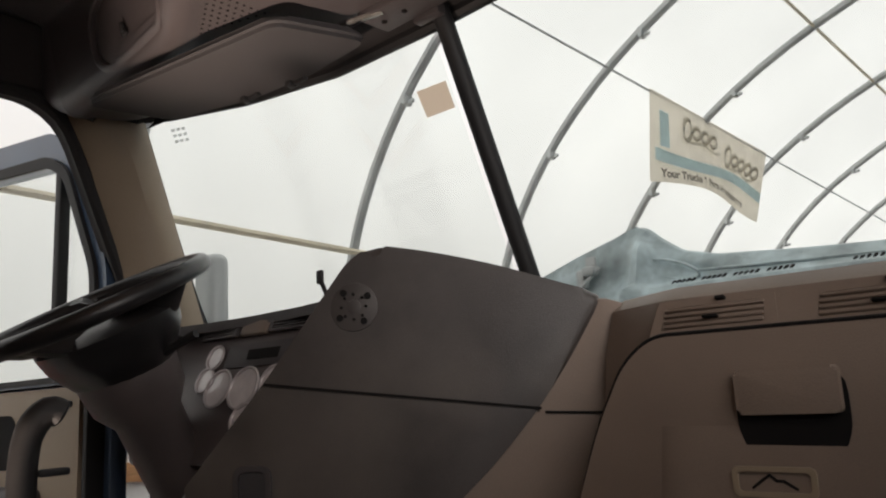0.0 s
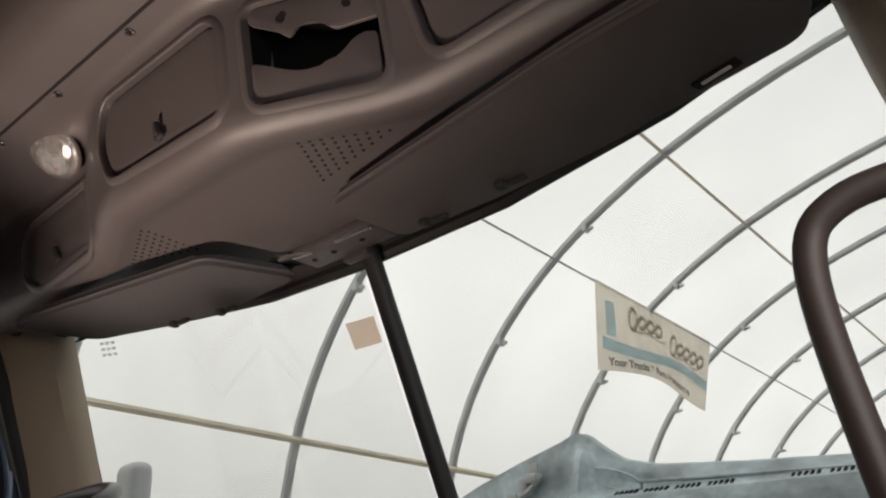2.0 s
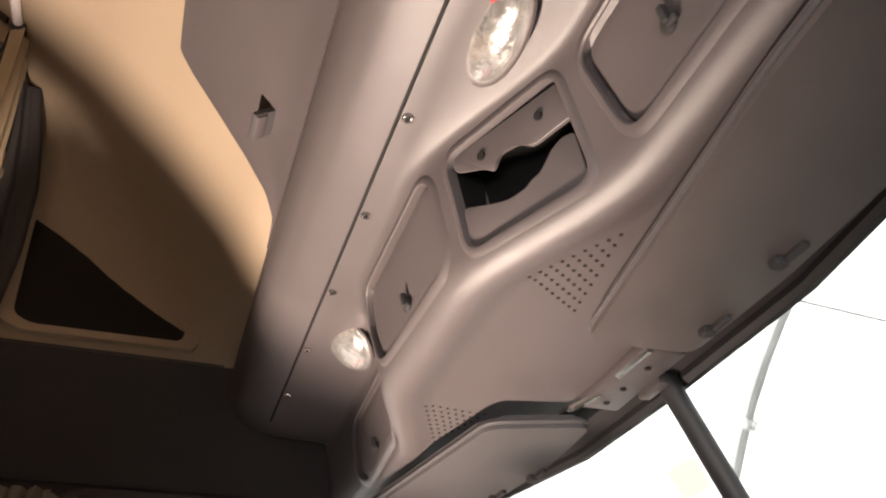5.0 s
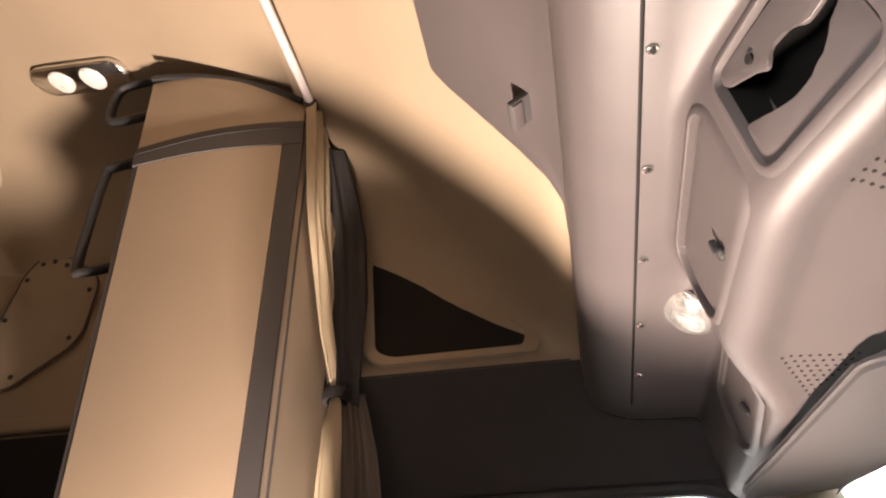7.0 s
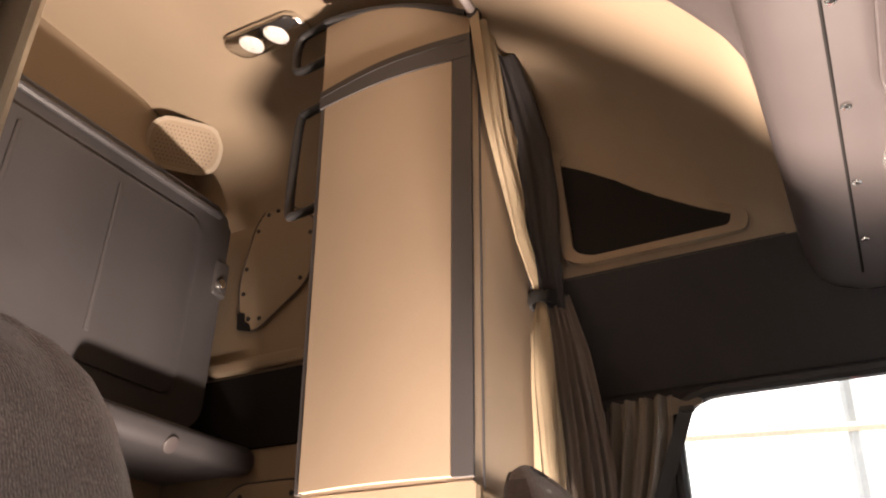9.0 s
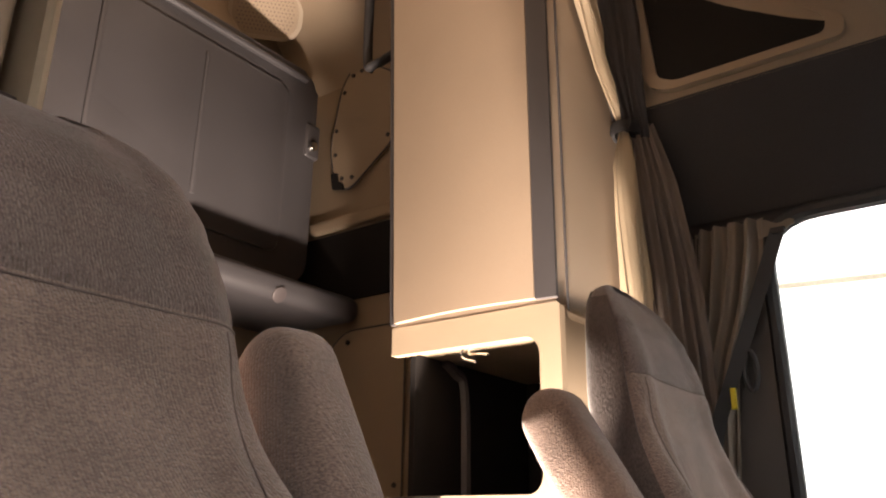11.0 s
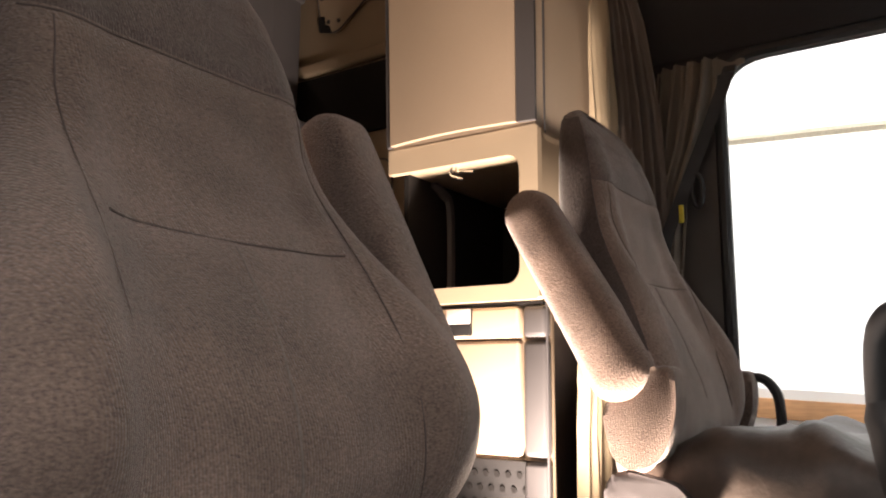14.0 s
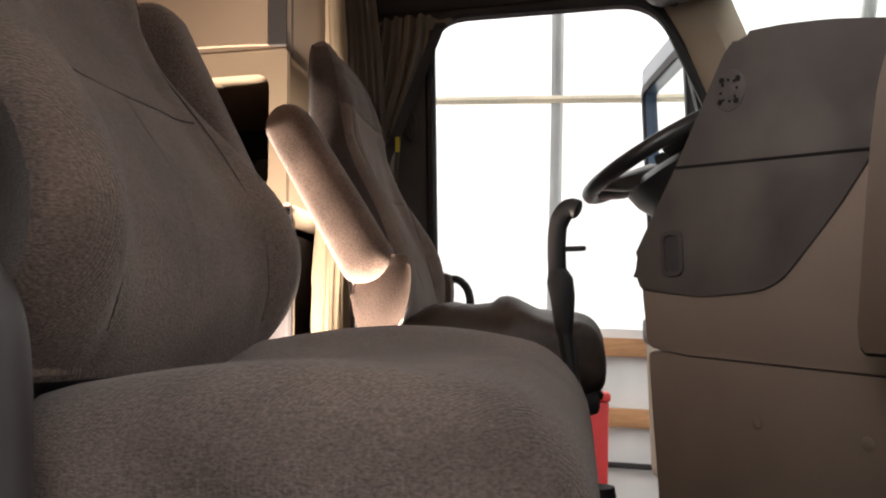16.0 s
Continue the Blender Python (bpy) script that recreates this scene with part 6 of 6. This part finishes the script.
part("edge_moulding", loft([[Vector((0.513 + 0.016 * (z - 2.5) * 0.5 + 0.0155 * math.copysign(abs(math.cos(a)) ** 0.6, math.cos(a)), -0.3 + 0.205 * math.copysign(abs(math.sin(a)) ** 0.5, math.sin(a)), z)) for a in [2 * math.pi * j / 24 for j in range(24)]] for z in [1.16 + 2.36 * i / 12 for i in range(13)]]), MOULD, _pc, "rounded tan edge moulding")

# belt at the door post
_bt = thing("seat_belt", "black seat belt with a yellow tag on the door post", "seat belt")
BELT = [(2.59, -0.928, 0.222), (2.46, -0.918, 0.172), (2.3, -0.908, 0.108), (2.18, -0.902, 0.058), (1.9, -0.9, -0.01), (1.62, -0.9, -0.03)]
part("webbing", sheet(lambda u, v: Vector((lerp([(-b[0], b[1]) for b in BELT], -v)[0] - 0.012 * u, lerp([(-b[0], b[2]) for b in BELT], -v)[0] + 0.03 * (u - 0.5), v)), [0, 0.5, 1.0], [2.59 - 0.97 * i / 24 for i in range(25)], 0.003), RUBBER, _bt)
part("upper_guide", rbox((0.014, 0.034, 0.016), (-0.935, 0.222, 2.588), 0.005, 3), RUBBER, _bt)
part("loop", tube([Vector((-0.925, 0.132 + 0.013 * math.cos(a), 2.285 + 0.042 * math.sin(a))) for a in [2 * math.pi * i / 20 for i in range(20)]], 0.006, 8, closed=True), RUBBER, _bt, "black belt loop")
part("tag", rbox((0.006, 0.012, 0.045), (-0.897, 0.098, 2.225), 0.002), YELLOW, _bt, "yellow belt tag")

# ---- sleeper fittings ----
bunk = thing("folding_bunk", "slate moulded upper bunk folded up against the rear wall", "bunk")
part("board", prism(round_poly([(-1.0, 2.78), (-0.9, 2.71), (0.95, 2.71), (1.0, 2.78), (1.0, 3.56), (-1.0, 3.56)], 0.07, 6), 0.1, Matrix(((1, 0, 0, 0), (0, 0, 1, -1.44), (0, 1, 0, 0), (0, 0, 0, 1))), 0.02, 3), BUNK, bunk)
part("raised_panel", prism(round_poly([(-0.86, 2.82), (0.86, 2.82), (0.86, 3.45), (-0.86, 3.45)], 0.05, 5), 0.012, Matrix(((1, 0, 0, 0), (0, 0, 1, -1.341), (0, 1, 0, 0), (0, 0, 0, 1))), 0.01, 3), BUNK, bunk)
for _x in (-0.5, -0.14, 0.22, 0.58):
    part("rib", rbox((0.02, 0.012, 0.5), (_x, -1.329, 3.16), 0.006), BUNK, bunk)
part("top_rail", tube([(-0.93, -1.335, 3.52), (0.93, -1.335, 3.52)], 0.014, 8), BUNK, bunk)
part("latch_plate", rbox((0.07, 0.06, 0.14), (-0.985, -1.36, 3.29), 0.014, 3), BUNK, bunk)
part("latch_knob", disc(0.018, 0.02, Matrix(((1, 0, 0, -0.975), (0, 0, 1, -1.332), (0, 1, 0, 3.262), (0, 0, 0, 1))), 16, 0.005), CHROME, bunk, "metal latch knob")
part("strap_hole", disc(0.045, 0.004, Matrix(((1, 0, 0, -0.02), (0, 0, 1, -1.338), (0, 1, 0, 3.2), (0, 0, 0, 1))), 20), DARKV, bunk)
ledge = thing("sleeper_ledge", "slate moulded ledge with a round lamp under the bunk", "shelf")
part("ledge_top", rbox((0.64, 0.42, 0.085), (-0.77, -1.36, 2.645), 0.035, 5), BUNK, ledge)
part("ledge_lamp", disc(0.026, 0.006, basis((-0.729, -1.158, 2.618), (-1, 0, 0), (0, 0.5, 0.86)), 24, 0.004), GREY, ledge, "small round silvered lamp")
# dark box on the wall draws the shaded slot between bunk and ledge
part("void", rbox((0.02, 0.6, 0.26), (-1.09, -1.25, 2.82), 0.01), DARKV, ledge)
shell("trim_sleeper_rail", rbox((0.03, 1.0, 0.05), (-1.085, -1.05, 2.985), 0.012, 3), HEAD, "tan moulded rail on the sleeper wall", "trim")


def flap(ys, zs, name):
    f = thing(name, "tan vinyl storage flap fastened with snaps", "storage flap", "sleeper flaps")
    poly = round_poly(list(zip(ys, zs)), 0.06, 5)
    m = basis((-1.092, 0, 0), (0, 1, 0), (0, 0, 1))
    part("cover", prism(poly, 0.012, m, 0.005), HEAD, f)
    part("edge_cord", tube([Vector((-1.08, a, b)) for a, b in poly], 0.003, 6, closed=True), TRIM, f)
    for i in range(0, len(poly), 5):
        cy, cz = sum(ys) / len(ys), sum(zs) / len(zs)
        part("snap", disc(0.008, 0.004, m @ Matrix.Translation((cy + (poly[i][0] - cy) * 0.86, cz + (poly[i][1] - cz) * 0.86, 0.012)), 10), RUBBER, f)
    return f


_fl = flap([-1.34, -1.302, -1.227, -1.014, -1.0, -1.163, -1.233, -1.294], [3.303, 3.127, 3.105, 3.259, 3.5, 3.611, 3.627, 3.551], "storage_flap")
part("torn_corner", prism(round_poly([(-1.322, 3.19), (-1.312, 3.125), (-1.25, 3.108), (-1.262, 3.14), (-1.285, 3.15), (-1.29, 3.185)], 0.006, 3), 0.005, basis((-1.079, 0, 0), (0, 1, 0), (0, 0, 1))), DARKV, _fl, "torn black corner")
flap([-1.28, -1.3, -1.22, -0.95, -0.95], [2.0, 2.5, 2.58, 2.58, 2.0], "storage_flap")
_sg = thing("speaker_grille", "tan perforated speaker cover in the upper rear corner", "speaker")
_sn = Vector((0.5, 0.62, -0.6)).normalized()
_sx = Vector((0, 0, 1)).cross(_sn)
_sm = basis(Vector((-0.838, -1.49, 3.83)) + 0.012 * _sn, _sx, _sn.cross(_sx))
part("rim", frame_plate(rrect(0.28, 0.2, 0.08), rrect(0.25, 0.17, 0.068), 0.012, _sm), MOULD, _sg)
part("plate", prism(rrect(0.25, 0.17, 0.068), 0.008, _sm), HEAD, _sg)
for _i in range(15):
    for _j in range(10):
        _hx, _hy = -0.105 + 0.0145 * _i + 0.007 * (_j % 2), -0.065 + 0.0145 * _j
        if abs(_hx) + abs(_hy) < 0.15:
            part("hole", disc(0.003, 0.001, _sm @ Matrix.Translation((_hx, _hy, 0.0075)), 6), CURT_D, _sg)
_cl = thing("ceiling_light", "chrome twin ceiling light with two clear lenses", "light")
_lm = basis((-0.532, -0.838, 3.85), (0.079, 0.396, -0.113), (1, -0.2, 0.03))
part("housing", prism(rrect(0.39, 0.105, 0.048), 0.02, _lm, 0.008), CHROME, _cl)
part("bezel", tube([_lm @ Vector((p[0], p[1], 0.014)) for p in rrect(0.385, 0.1, 0.046)], 0.005, 6, closed=True), CHROME, _cl)
for _x in (-0.075, 0.06):
    part("lens", disc(0.042, 0.012, _lm @ Matrix.Translation((_x, 0, 0.016)), 20, 0.006), LENS_W, _cl)

# triangular storage pocket in the driver's side cove
_tp = thing("roof_pocket", "triangular tan rimmed storage pocket over the driver's door", "storage pocket")
_to = [Vector((-0.752, 0.05, 2.94)), Vector((-0.756, 0.09, 2.92)), Vector((-0.756, 0.405, 2.922)), Vector((-0.752, 0.412, 2.953)), Vector((-0.739, 0.308, 3.05)), Vector((-0.724, 0.17, 3.155)), Vector((-0.72, 0.04, 3.195))]
_pm = basis(_to[1], _to[2] - _to[1], _to[6] - _to[1])
_p2 = [tuple((_pm.inverted() @ v)[:2]) for v in _to]
_c2 = Vector((sum(p[0] for p in _p2) / 7, sum(p[1] for p in _p2) / 7))
_pin = round_poly(_p2, 0.03, 5)
_pout = round_poly([tuple(_c2 + (Vector(p) - _c2) * 1.17) for p in _p2], 0.03, 5)
part("rim", frame_plate(_pout, _pin, 0.03, _pm @ Matrix.Translation((0, 0, -0.016))), HEAD, _tp)
# dark sheet across the mouth puts the pocket's inner shade into colour
part("lining", prism(_pin, 0.004, _pm), DARKV, _tp, "flat dark sheet for the pocket's shaded inside")
